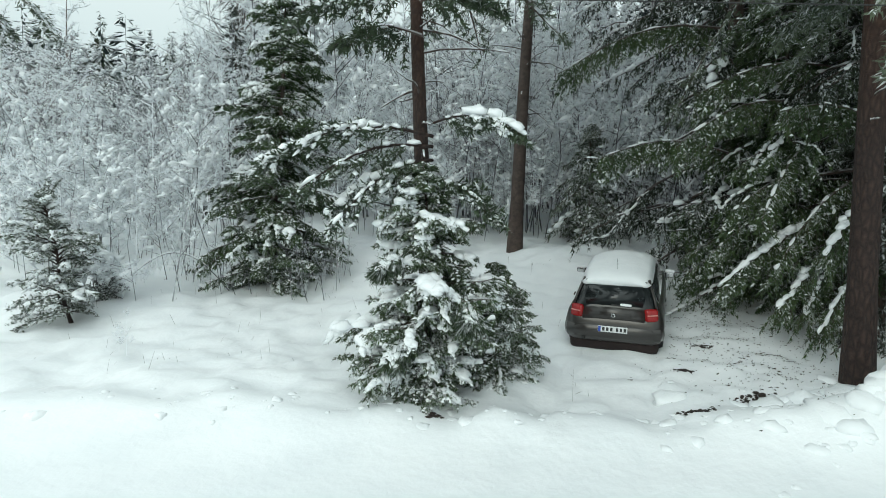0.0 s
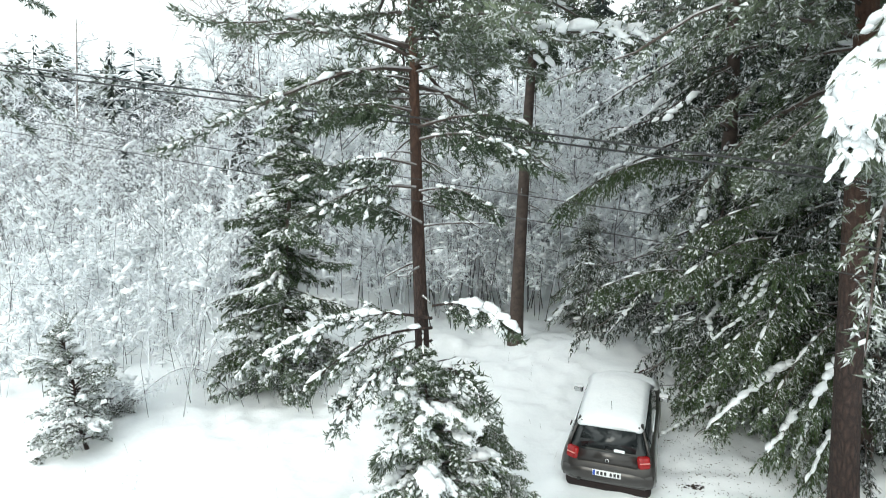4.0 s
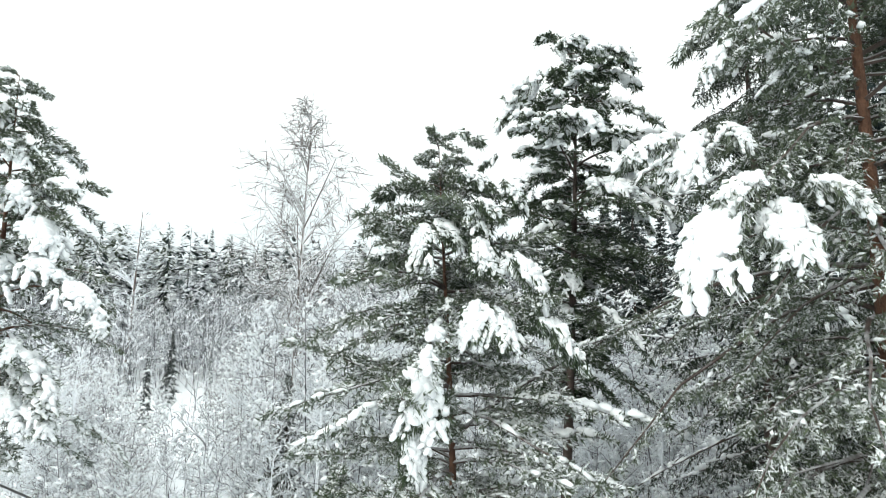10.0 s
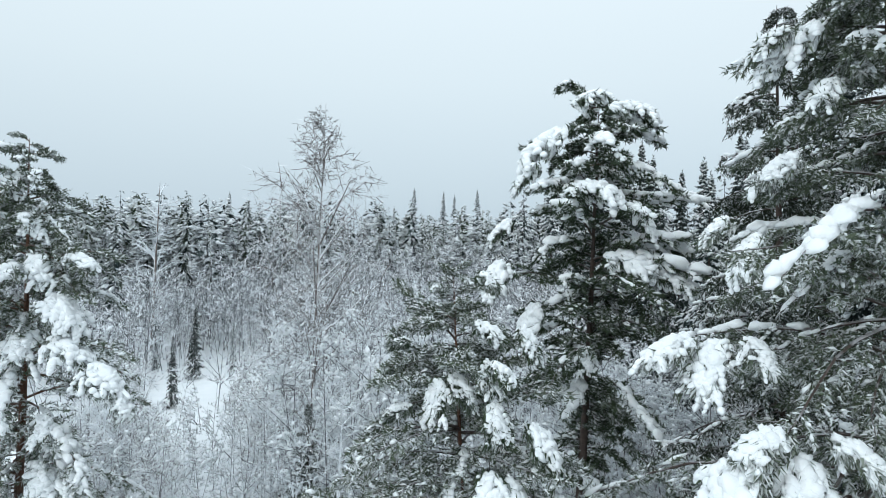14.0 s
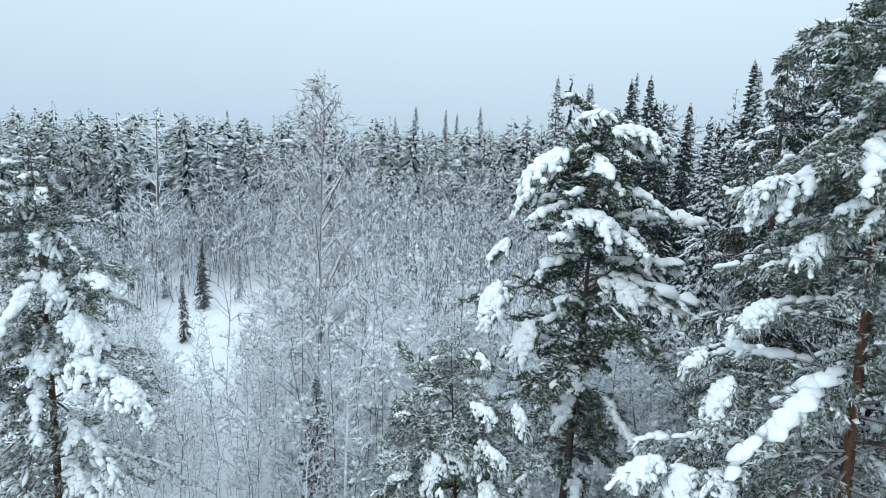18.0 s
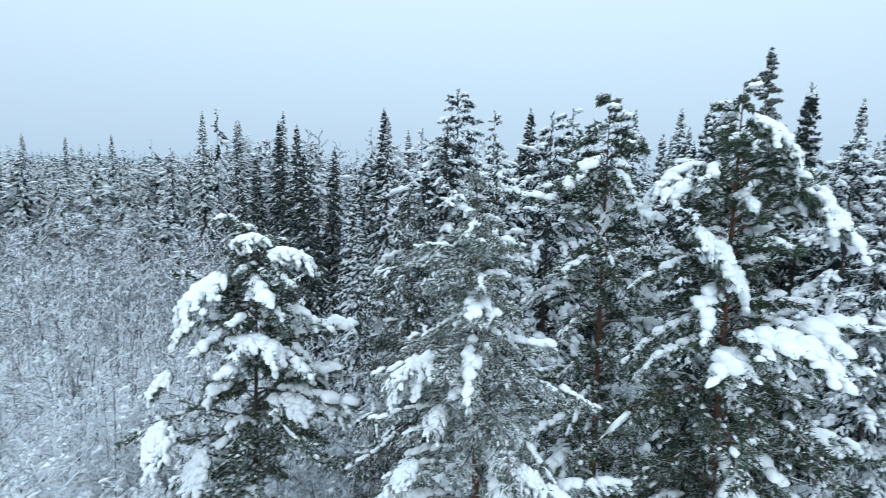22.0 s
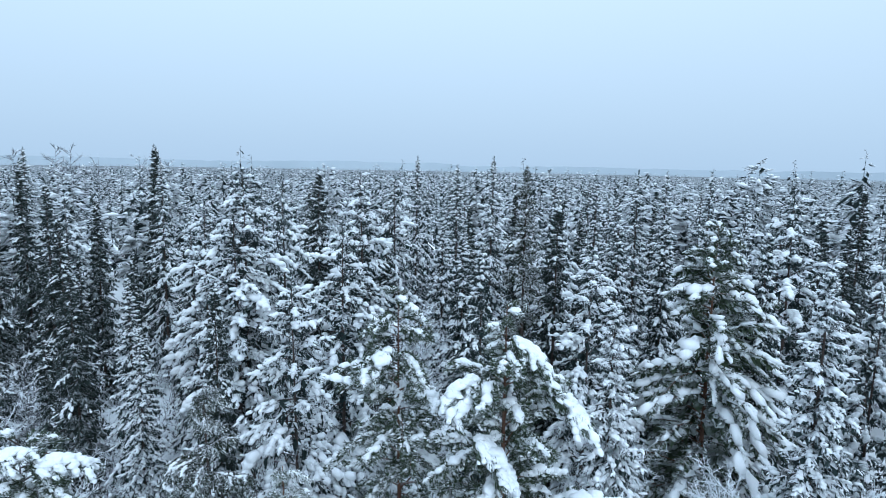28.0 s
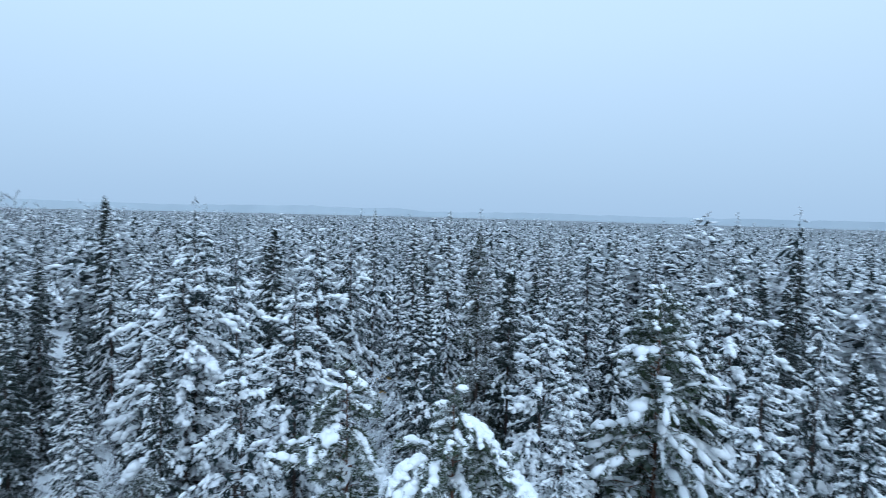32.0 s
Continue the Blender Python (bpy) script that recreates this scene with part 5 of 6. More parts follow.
ROW_NORTH = [(-0.7, 80.6, 31.3, "s"), (3.7, 82.5, 30.5, "s"), (9.8, 90.1, 31.0, "s"), (20.2, 69.9, 31.0, "s"), (-23.9, 95.5, 28.3, "s"), (-14.1, 103.6, 28.9, "s"), (-19.7, 100.6, 28.3, "s"), (-60.6, 81.0, 26.5, "p"), (-50.8, 84.1, 26.5, "s"), (-42.0, 77.6, 24.3, "p"), (-43.7, 90.3, 26.9, "p"), (-58.3, 84.1, 24.7, "p"), (-46.9, 83.0, 25.1, "s"), (-41.1, 142.6, 29.3, "s"), (-16.5, 94.0, 27.0, "s"), (-5.4, 92.4, 27.0, "p"), (10.9, 69.8, 27.3, "p")]
ROW_EAST = [(3.3, 80.2, 30.2, "s"), (9.3, 84.7, 32.2, "s"), (8.2, 61.7, 29.0, "d"), (9.7, 41.2, 23.8, "s"), (22.0, 77.2, 32.8, "d"), (19.6, 59.2, 28.8, "s"), (15.4, 43.7, 27.9, "p"), (15.2, 37.4, 27.9, "p"), (22.4, 45.1, 29.8, "p"), (30.1, 52.4, 29.8, "s"), (29.3, 43.5, 30.3, "p"), (43.2, 45.1, 29.5, "s"), (26.8, 20.1, 29.3, "d"), (40.4, 26.8, 30.2, "s"), (44.8, 27.4, 28.7, "s"), (48.2, 27.6, 28.8, "s"), (37.9, 19.3, 27.6, "s")]
ROW_SOUTH = [(7.0, 44.6, 24.6, "d"), (8.5, 35.1, 22.0, "s"), (15.3, 45.7, 27.4, "s"), (16.7, 38.8, 30.5, "p"), (12.0, 23.3, 26.0, "p"), (27.4, 47.9, 30.6, "d"), (17.0, 27.4, 28.0, "p"), (33.4, 44.0, 30.0, "p"), (44.4, 54.4, 32.0, "s"), (41.3, 43.9, 31.1, "s"), (45.2, 42.8, 32.1, "s"), (36.1, 27.4, 30.1, "s"), (30.9, 19.0, 28.1, "s")]
ROW_FAR = [(48.0, 27.3, 30.9, "s"), (53.6, 27.6, 30.9, "s"), (50.6, 22.1, 30.9, "s"), (40.4, 12.4, 29.8, "p"), (32.3, 11.3, 28.3, "s"), (25.5, 6.4, 27.8, "s"), (25.1, 16.9, 27.0, "p")]
ROW_WEST = [(8.0, 74.6, 30.2, "d"), (8.6, 57.4, 26.3, "d"), (12.2, 50.7, 24.0, "d"), (2.7, 55.0, 23.1, "d"), (4.8, 65.9, 25.9, "d"), (23.4, 81.8, 32.7, "d"), (13.4, 68.8, 27.1, "d"), (6.2, 51.5, 19.0, "d"), (17.5, 54.0, 23.5, "d"), (10.5, 61.5, 22.0, "d")]
THICKET_ROW = [(-31.2, 44.4, 10.0, "d"), (-34.9, 52.7, 11.7, "d"), (-32.4, 55.5, 10.2, "s"), (-40.8, 54.6, 10.4, "s")]
for row in (THICKET_ROW, ROW_NORTH, ROW_EAST, ROW_SOUTH, ROW_FAR, ROW_WEST):
    for x, y, top, kind in row:
        plant(x, y, top, kind)

tries = 0
while len(PLANTED) < 122 and tries < 6000:
    tries += 1
    ang, dist = RNG.uniform(-0.12, 1.68), RNG.uniform(24, 82) ** 1.0
    x, y = dist * math.sin(ang), dist * math.cos(ang)
    if ang < 0.22 or x < 20 - 0.33 * y and y < 58 or (dist < 34 and RNG.uniform() < 0.5) or (y < 12 and x > 52):
        continue
    if min((x - a) ** 2 + (y - b) ** 2 for a, b in PLANTED) < 5.4**2:
        continue
    plant(x, y, RNG.uniform(24.5, 28.5) + 0.05 * max(dist - 40, 0) - 2.5 * RNG.uniform() ** 2, "d" if RNG.uniform() < (0.5 if ang < 0.45 else 0.22) else "s" if RNG.uniform() < 0.6 else "p")


def far_trees(name, x, y, tops, limbs, label, mat, wide=0.125, load=0.6, pines=0.3, fine=1):
    """Whole stands of distant spruce and pine in one piece of stuff: drooping fans in tiers, snow lying on them."""
    n = len(x)
    g = land(x, y)
    h = np.maximum(tops - g, 3.0)
    pine = (RNG.uniform(0, 1, n) < pines)[:, None]
    rel = (np.arange(limbs)[None] + RNG.uniform(0, 1, (n, limbs))) / limbs
    fr = np.where(pine, 0.42 + 0.57 * rel, 0.10 + 0.89 * (1 - (1 - rel) ** 1.25))
    shape = np.where(pine, np.interp(rel, [0, 0.25, 0.7, 1.0], [0.7, 1.0, 0.85, 0.3]), (1.02 - rel) ** 0.78)
    le = h[:, None] * wide * np.where(pine, 1.05, 0.92) * shape * RNG.uniform(0.6, 1.2, (n, limbs)) + 0.22
    az = RNG.uniform(0, 6.28, (n, limbs))
    root = np.stack([np.repeat(x[:, None], limbs, 1), np.repeat(y[:, None], limbs, 1), g[:, None] + h[:, None] * fr], -1).reshape(-1, 3)
    tilt = np.where(pine, RNG.uniform(-0.3, 0.35, (n, limbs)), RNG.uniform(-0.95, -0.40, (n, limbs)) + 0.7 * rel**3)
    out = np.stack([np.cos(az), np.sin(az), tilt], -1).reshape(-1, 3)
    L = le.reshape(-1, 1)
    tip = root + out * L
    fans = [sprays(root, tip, 0.34 / fine * L[:, 0])]
    for _ in range(fine):
        swing = RNG.normal(0, 0.22 if fine > 1 else 0.05, tip.shape) * L
        fans.append(sprays(root + (tip - root) * RNG.uniform(0.2, 0.5, L.shape), tip + swing - np.array([0, 0, 0.30]) * L, 0.30 / fine**0.6 * L[:, 0]))
    b = np.stack([x, y, g], 1)
    fans.append(rods(b, b + np.stack([0 * x, 0 * x, 0.985 * h], 1), 0.005 * h, np.full(n, 0.02)))
    ob = tagged(mesh_part(name, joined(fans), mat), label, "forest", kind="stuff")
    on = np.nonzero(RNG.uniform(0, 1, (n, limbs)).ravel() < np.repeat(load * RNG.uniform(0.2, 1.8, n), limbs))[0]
    q = RNG.uniform(0.5, 0.85, (len(on), 1))
    w = L[on, 0] * RNG.uniform(0.09, 0.20, len(on))
    c = root[on] + (tip - root)[on] * q + np.array([0, 0, 0.35]) * w[:, None]
    tagged(mesh_part("clinging_snow", lumps(c, out[on], w * 2.4, w, w * 0.75), SNOW_LOAD, ob, "snow lying on the branches", smooth=True), kind="stuff")
    return ob


def wedge(n, d0, d1, a0, a1, keep=None):
    d, a = np.sqrt(RNG.uniform(d0**2, d1**2, n)), RNG.uniform(a0, a1, n)
    x, y = d * np.sin(a), d * np.cos(a)
    return (x, y) if keep is None else (x[keep(x, y)], y[keep(x, y)])


fx, fy = wedge(560, 80, 150, -0.85, 1.75)
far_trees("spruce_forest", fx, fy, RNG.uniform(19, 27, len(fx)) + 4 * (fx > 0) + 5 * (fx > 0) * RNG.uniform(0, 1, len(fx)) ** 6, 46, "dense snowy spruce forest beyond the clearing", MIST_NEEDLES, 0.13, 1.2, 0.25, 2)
fx, fy = wedge(250, 88, 124, -0.86, 0.06)
far_trees("pine_forest", fx, fy, RNG.uniform(21.0, 25.5, len(fx)), 84, "belt of snowy pines beyond the birch scrub", FROST_NEEDLES, 0.125, 0.8, 0.45, 3)
fx, fy = wedge(1700, 150, 420, -0.9, 1.8)
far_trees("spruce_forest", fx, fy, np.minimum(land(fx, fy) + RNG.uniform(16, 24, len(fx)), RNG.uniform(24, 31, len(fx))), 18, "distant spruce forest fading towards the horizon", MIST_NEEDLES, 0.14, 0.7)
fx, fy = wedge(3200, 420, 1400, -0.9, 1.8)
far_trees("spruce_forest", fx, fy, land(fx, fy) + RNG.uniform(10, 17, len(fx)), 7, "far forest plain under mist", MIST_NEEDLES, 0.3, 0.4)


# ---- the parked car ----
def ring_loft(rows, close_ends=True):
    bm = bmesh.new()
    loops = [[bm.verts.new(p) for p in r] for r in rows]
    for a, b in zip(loops, loops[1:]):
        for i in range(len(a)):
            j = (i + 1) % len(a)
            bm.faces.new((a[i], a[j], b[j], b[i]))
    if close_ends:
        bm.faces.new(loops[0][::-1])
        bm.faces.new(loops[-1])
    bmesh.ops.recalc_face_normals(bm, faces=bm.faces)
    return bm


def part(name, bm, mat, parent, label="", smooth=True, loc=(0, 0, 0), rot=None):
    me = bpy.data.meshes.new(name)
    bm.to_mesh(me)
    bm.free()
    me.materials.append(mat)
    me.polygons.foreach_set("use_smooth", [smooth] * len(me.polygons))
    ob = new(name, me)
    ob.parent = parent
    ob.location = loc
    if rot:
        ob.rotation_euler = rot
    return tagged(ob, label)


def rounded(sx, sy, sz, bevel, segs=2):
    bm = bmesh.new()
    bmesh.ops.create_cube(bm, size=1.0)
    bmesh.ops.scale(bm, vec=(sx, sy, sz), verts=bm.verts)
    bmesh.ops.bevel(bm, geom=bm.edges[:], offset=bevel, segments=segs, affect="EDGES", profile=0.6)
    return bm


def disc(r, depth, segs=24, bevel=0.0):
    bm = bmesh.new()
    bmesh.ops.create_cone(bm, cap_ends=True, segments=segs, radius1=r, radius2=r, depth=depth)
    if bevel:
        bmesh.ops.bevel(bm, geom=[e for e in bm.edges if len(e.link_faces) == 2 and e.calc_face_angle() > 1], offset=bevel, segments=2, affect="EDGES")
    return bm


CAR_PAINT = mottled("grey_brown_paint", (0.036, 0.033, 0.031), (0.047, 0.043, 0.040), 3.0, 0.30, 0.4, 0.05, 0.002)
CAR_PAINT.node_tree.nodes["Principled BSDF"].inputs["Coat Weight"].default_value = 0.5
BLACK_TRIM = mottled("black_plastic", (0.012, 0.012, 0.013), (0.022, 0.022, 0.022), 20, 0.6)
CAR_GLASS = mottled("dark_car_glass", (0.012, 0.015, 0.016), (0.020, 0.024, 0.025), 2.0, 0.06, 0.0, 0)
RED_LENS = mottled("red_lamp_lens", (0.20, 0.004, 0.006), (0.32, 0.010, 0.010), 14, 0.15, 0.0, 0)
PALE_LENS = mottled("pale_lamp_lens", (0.55, 0.20, 0.18), (0.62, 0.28, 0.25), 14, 0.15, 0.0, 0)
RUBBER = mottled("tyre_rubber", (0.012, 0.012, 0.012), (0.03, 0.03, 0.03), 30, 0.9)
ALLOY = mottled("wheel_alloy", (0.30, 0.30, 0.31), (0.42, 0.42, 0.43), 12, 0.35, 0.9)
PLATE_WHITE = mottled("plate_white", (0.62, 0.63, 0.64), (0.72, 0.73, 0.73), 20, 0.4, 0, 0)
PLATE_BLUE = mottled("plate_blue", (0.02, 0.06, 0.32), (0.03, 0.08, 0.40), 20, 0.4, 0, 0)
INK = mottled("plate_black", (0.015, 0.015, 0.016), (0.03, 0.03, 0.03), 20, 0.5, 0, 0)
CHROME = mottled("chrome", (0.55, 0.56, 0.57), (0.7, 0.7, 0.7), 15, 0.15, 1.0, 0)
# Near-black red-brown: the shadow under the car is in this colour.
SHADED_UNDERSIDE = mottled("shaded_underside", (0.008, 0.004, 0.004), (0.018, 0.008, 0.007), 8, 0.8)

car = new("car")
tagged(car, "grey-brown hatchback car parked with snow on its roof", "car")
car.matrix_basis = Matrix.Translation((2.74, 12.83, -0.13)) @ Matrix.Rotation(radians(-15.5), 4, "Z") @ Matrix.Rotation(radians(8.5), 4, "X")
stations = [0.00, 0.05, 0.14, 0.30, 0.70, 1.20, 2.00, 2.80, 3.30, 3.80, 4.10, 4.24]
wid = [0.72, 0.82, 0.87, 0.882, 0.874, 0.874, 0.872, 0.872, 0.868, 0.84, 0.76, 0.60]
low = [0.40, 0.34, 0.29, 0.25, 0.22, 0.20, 0.20, 0.20, 0.20, 0.22, 0.26, 0.36]
belt = [0.66, 0.76, 0.93, 0.99, 0.99, 0.97, 0.95, 0.95, 0.92, 0.86, 0.78, 0.66]


def body_ring(y, w, zl, zb):
    h = zb - zl
    half = [(0.0, zl), (0.80 * w, zl), (0.94 * w, zl + 0.10 * h), (0.995 * w, zl + 0.34 * h), (w, zl + 0.58 * h), (0.955 * w, zl + 0.80 * h), (0.90 * w, zl + 0.93 * h), (0.82 * w, zb), (0.45 * w, zb + 0.012), (0.0, zb + 0.016)]
    return [(x, y, z) for x, z in half] + [(-x, y, z) for x, z in half[-2:0:-1]]


part("body", ring_loft([body_ring(*r) for r in zip(stations, wid, low, belt)]), CAR_PAINT, car)
cab_y = [0.10, 0.17, 0.34, 0.52, 1.0, 1.7, 2.3, 2.62, 2.95, 3.22]
cab_w = [0.66, 0.70, 0.745, 0.76, 0.775, 0.78, 0.775, 0.765, 0.74, 0.70]
cab_r = [0.62, 0.60, 0.575, 0.57, 0.585, 0.595, 0.59, 0.60, 0.64, 0.66]
cab_z = [0.96, 1.06, 1.27, 1.38, 1.415, 1.425, 1.405, 1.33, 1.14, 0.97]


def cab_ring(y, wb, wr, zr, z0=0.92):
    half = [(0.0, z0), (wb, z0), (wb * 0.995, z0 + 0.04), ((wb + wr) / 2 + 0.02, (z0 + zr) / 2), (wr + 0.03, zr - 0.06), (wr - 0.02, zr - 0.015), (wr * 0.6, zr + 0.003), (0.0, zr + 0.008)]
    return [(x, y, z) for x, z in half] + [(-x, y, z) for x, z in half[-2:0:-1]]


part("cabin", ring_loft([cab_ring(*r) for r in zip(cab_y, cab_w, cab_r, cab_z)]), CAR_GLASS, car, "dark glazed cabin")
roof_rows = []
for y, wr, zr in zip(cab_y[3:8], cab_r[3:8], cab_z[3:8]):
    roof_rows.append([(-wr - 0.035, y, zr - 0.055), (-wr * 0.85, y, zr + 0.012), (0, y, zr + 0.022), (wr * 0.85, y, zr + 0.012), (wr + 0.035, y, zr - 0.055), (0, y, zr - 0.05)])
part("roof", ring_loft(roof_rows), CAR_PAINT, car)
for sx in (-1, 1):
    pill = ring_loft([[(sx * (w + dx), y + dy, z) for dx, dy in ((-0.03, -0.035), (0.012, -0.035), (0.012, 0.05), (-0.03, 0.05))] for y, w, z in ((0.20, 0.745, 0.96), (0.32, 0.70, 1.12), (0.50, 0.615, 1.33), (0.56, 0.59, 1.40))])
    part("rear_pillar", pill, CAR_PAINT, car)
spoiler = rounded(1.10, 0.10, 0.030, 0.012)
part("roof_spoiler", spoiler, BLACK_TRIM, car, "black roof edge spoiler", loc=(0, 0.48, 1.372), rot=(radians(-12), 0, 0))
gate = ring_loft([[(-k, y, z), (k, y, z), (k, y + 0.05, z), (-k, y + 0.05, z)] for k, y, z in ((0.44, 0.055, 0.68), (0.545, 0.040, 0.72), (0.56, 0.050, 0.84), (0.60, 0.10, 0.97))])
part("tailgate", gate, CAR_PAINT, car)
win = ring_loft([[(-k, y, z), (k, y, z), (k, y + 0.02, z + 0.01), (-k, y + 0.02, z + 0.01)] for k, y, z in ((0.50, 0.125, 1.005), (0.53, 0.215, 1.14), (0.49, 0.33, 1.275), (0.47, 0.40, 1.33))])
part("rear_window", win, CAR_GLASS, car, "dark rear window")
part("tailgate_seam", rounded(1.12, 0.012, 0.012, 0.004), BLACK_TRIM, car, loc=(0, 0.028, 0.70))
part("bumper", ring_loft([[(x, y, z) for x, y in ((-w, d + 0.12), (-w * 0.93, d), (-w * 0.5, d - 0.035), (0, d - 0.045), (w * 0.5, d - 0.035), (w * 0.93, d), (w, d + 0.12), (0, d + 0.2))] for w, d, z in ((0.83, 0.085, 0.36), (0.875, 0.02, 0.42), (0.89, 0.0, 0.53), (0.875, 0.02, 0.64), (0.81, 0.10, 0.69))]), CAR_PAINT, car)
# Valance block, filled out and darkened to draw the shadow below the bumper.
part("valance", rounded(1.60, 0.40, 0.30, 0.13, 4), SHADED_UNDERSIDE, car, "dark underside coloured with the shade below the bumper", loc=(0, 0.31, 0.25))
part("exhaust_pipe", disc(0.035, 0.10, 16), BLACK_TRIM, car, loc=(-0.52, 0.03, 0.385), rot=(radians(90), 0, 0))
for sx in (-1, 1):
    lamp = part("tail_light", rounded(0.235, 0.16, 0.235, 0.06, 3), RED_LENS, car, "red tail light with a pale strip", loc=(sx * 0.645, 0.125, 0.875), rot=(radians(-14), 0, radians(sx * 24)))
    part("light_strip", rounded(0.19, 0.02, 0.022, 0.008), PALE_LENS, lamp, loc=(0, -0.083, 0.0))
    mirror = part("wing_mirror", rounded(0.20, 0.13, 0.13, 0.045, 3), BLACK_TRIM, car, "black wing mirror capped with snow", loc=(sx * 0.93, 2.62, 0.99))
    part("mirror_glass", rounded(0.16, 0.01, 0.10, 0.004), CHROME, mirror, loc=(0, -0.066, 0))
    part("mirror_snow", rounded(0.19, 0.13, 0.05, 0.022, 3), SNOW_LOAD, mirror, "cap of snow", loc=(0, 0, 0.075))
    for wy in (0.78, 3.43):
        wheel = part("wheel", disc(0.31, 0.20, 28, 0.03), RUBBER, car, "black tyre with alloy rim", loc=(sx * 0.765, wy, 0.31), rot=(0, radians(90), 0))
        part("rim", disc(0.20, 0.022, 24, 0.006), ALLOY, wheel, loc=(0, 0, sx * 0.10))
    part("side_window", ring_loft([[(sx * w, y, z), (sx * (w + 0.012), y, z), (sx * (w2 + 0.012), y, z2), (sx * w2, y, z2)] for y, w, z, w2, z2 in ((0.62, 0.752, 0.99, 0.64, 1.27), (1.4, 0.768, 0.985, 0.655, 1.335), (2.2, 0.768, 0.985, 0.655, 1.325), (2.75, 0.752, 0.985, 0.70, 1.12))]), CAR_GLASS, car)
    part("door_handle", rounded(0.03, 0.17, 0.03, 0.01), CAR_PAINT, car, loc=(sx * 0.875, 1.25, 0.84))
    part("side_snow", rounded(0.045, 0.9, 0.05, 0.02), SNOW_LOAD, car, "strip of snow along the window ledge", loc=(sx * 0.765, 1.55, 1.0))
plate = part("number_plate", rounded(0.52, 0.012, 0.112, 0.004), PLATE_WHITE, car, "white plate with dark bars and blue band", loc=(0, -0.035, 0.60), rot=(radians(-6), 0, 0))
part("plate_band", rounded(0.045, 0.006, 0.10, 0.002), PLATE_BLUE, plate, loc=(-0.232, -0.006, 0))
for bx in (-0.16, -0.09, -0.02, 0.08, 0.15, 0.215):
    part("plate_bar", rounded(0.042, 0.005, 0.066, 0.002), INK, plate, loc=(bx, -0.006, 0))
badge = part("badge", disc(0.041, 0.014, 24, 0.003), CHROME, car, "round silver badge", loc=(0.0, 0.022, 0.845), rot=(radians(80), 0, 0))
part("badge_face", disc(0.022, 0.006, 20), INK, badge, loc=(0, 0, 0.006))
wiper = part("wiper", rounded(0.34, 0.02, 0.02, 0.006), BLACK_TRIM, car, loc=(0.12, 0.105, 1.02), rot=(0, radians(3), 0))
part("wiper_snow", rounded(0.20, 0.06, 0.04, 0.016), SNOW_LOAD, wiper, "small ledge of snow", loc=(0.09, -0.005, 0.022))
part("antenna", disc(0.005, 0.36, 6), BLACK_TRIM, car, loc=(0, 0.72, 1.60), rot=(radians(25), 0, 0))


def snow_slab(rows, seed):
    """Snow lying on a panel, with a lumpy top and rounded rim."""
    out = []
    for y, w, z, t in rows:
        ring = []
        for i in range(11):
            u = -1 + 0.2 * i
            bulge = (1 - abs(u) ** 3.2) * t * (0.85 + 0.3 * float(lattice(np.array(u * 3 + 9), np.array(y * 4), seed)))
            ring.append((1.07 * u * w, y + 0.02 * math.sin(u * 11 + y * 5), z - 0.045 * abs(u) ** 2.5 + bulge))
        ring += [(0.97 * w, y, z - 0.06), (-0.97 * w, y, z - 0.06)]
        out.append(ring)
    return ring_loft(out)


part("roof_snow", snow_slab([(0.385, 0.55, 1.365, 0.04), (0.43, 0.575, 1.38, 0.09), (0.60, 0.60, 1.40, 0.125), (0.9, 0.605, 1.42, 0.13), (1.3, 0.61, 1.43, 0.13), (1.7, 0.61, 1.43, 0.13), (2.1, 0.605, 1.42, 0.13), (2.5, 0.62, 1.38, 0.12), (2.85, 0.64, 1.22, 0.10), (3.2, 0.68, 1.00, 0.10)], 21), SNOW_GROUND, car, "even layer of snow on the roof")
part("bonnet_snow", snow_slab([(3.15, 0.74, 0.97, 0.08), (3.4, 0.78, 0.93, 0.11), (3.8, 0.74, 0.88, 0.11), (4.1, 0.62, 0.80, 0.08), (4.18, 0.5, 0.74, 0.03)], 23), SNOW_GROUND, car, "snow on the bonnet")
# ---- overhead wires ----
WIRE = mottled("black_cable", (0.012, 0.012, 0.013), (0.025, 0.025, 0.026), 40, 0.6)
CABLE = ((-26.0, 16.58, 10.65), (12.0, 8.65, 4.92))
THIN = ((-26.0, 18.67, 9.53), (6.5, 7.75, 4.83))
for (a, b), off, r_ in ((CABLE, (0, 0, 0.05), 0.017), (CABLE, (0.05, 0.12, -0.06), 0.017), (THIN, (0, 0, 0), 0.007), (THIN, (0.1, 0.1, -0.33), 0.007)):
    t = np.linspace(0, 1, 30)[:, None]
    line = np.array(a) * (1 - t) + np.array(b) * t + np.array(off)
    wire = mesh_part("overhead_wire", tube(line, np.full(30, r_), 6), WIRE, smooth=True)
    tagged(wire, "black overhead cable slung between the trees", "cable", group="overhead wires")

pole = new("wooden_pole")
pole.location = (-7.75, 10.2, -0.25)
tagged(pole, "brown leaning wooden pole by the road", "pole")
mesh_part("post", tube([(0, 0, 0), (-0.02, 0, 1.6), (-0.08, 0.02, 3.4)], [0.085, 0.08, 0.07], 10), DARK_BARK, pole, smooth=True)
mesh_part("snow_cap", blobs(np.array([[-0.08, 0.02, 3.43]]), np.array([[1.0, 0, 0]]), np.array([0.09]), np.array([0.09]), np.array([0.07]), 2, 0.1), SNOW_LOAD, pole, smooth=True)

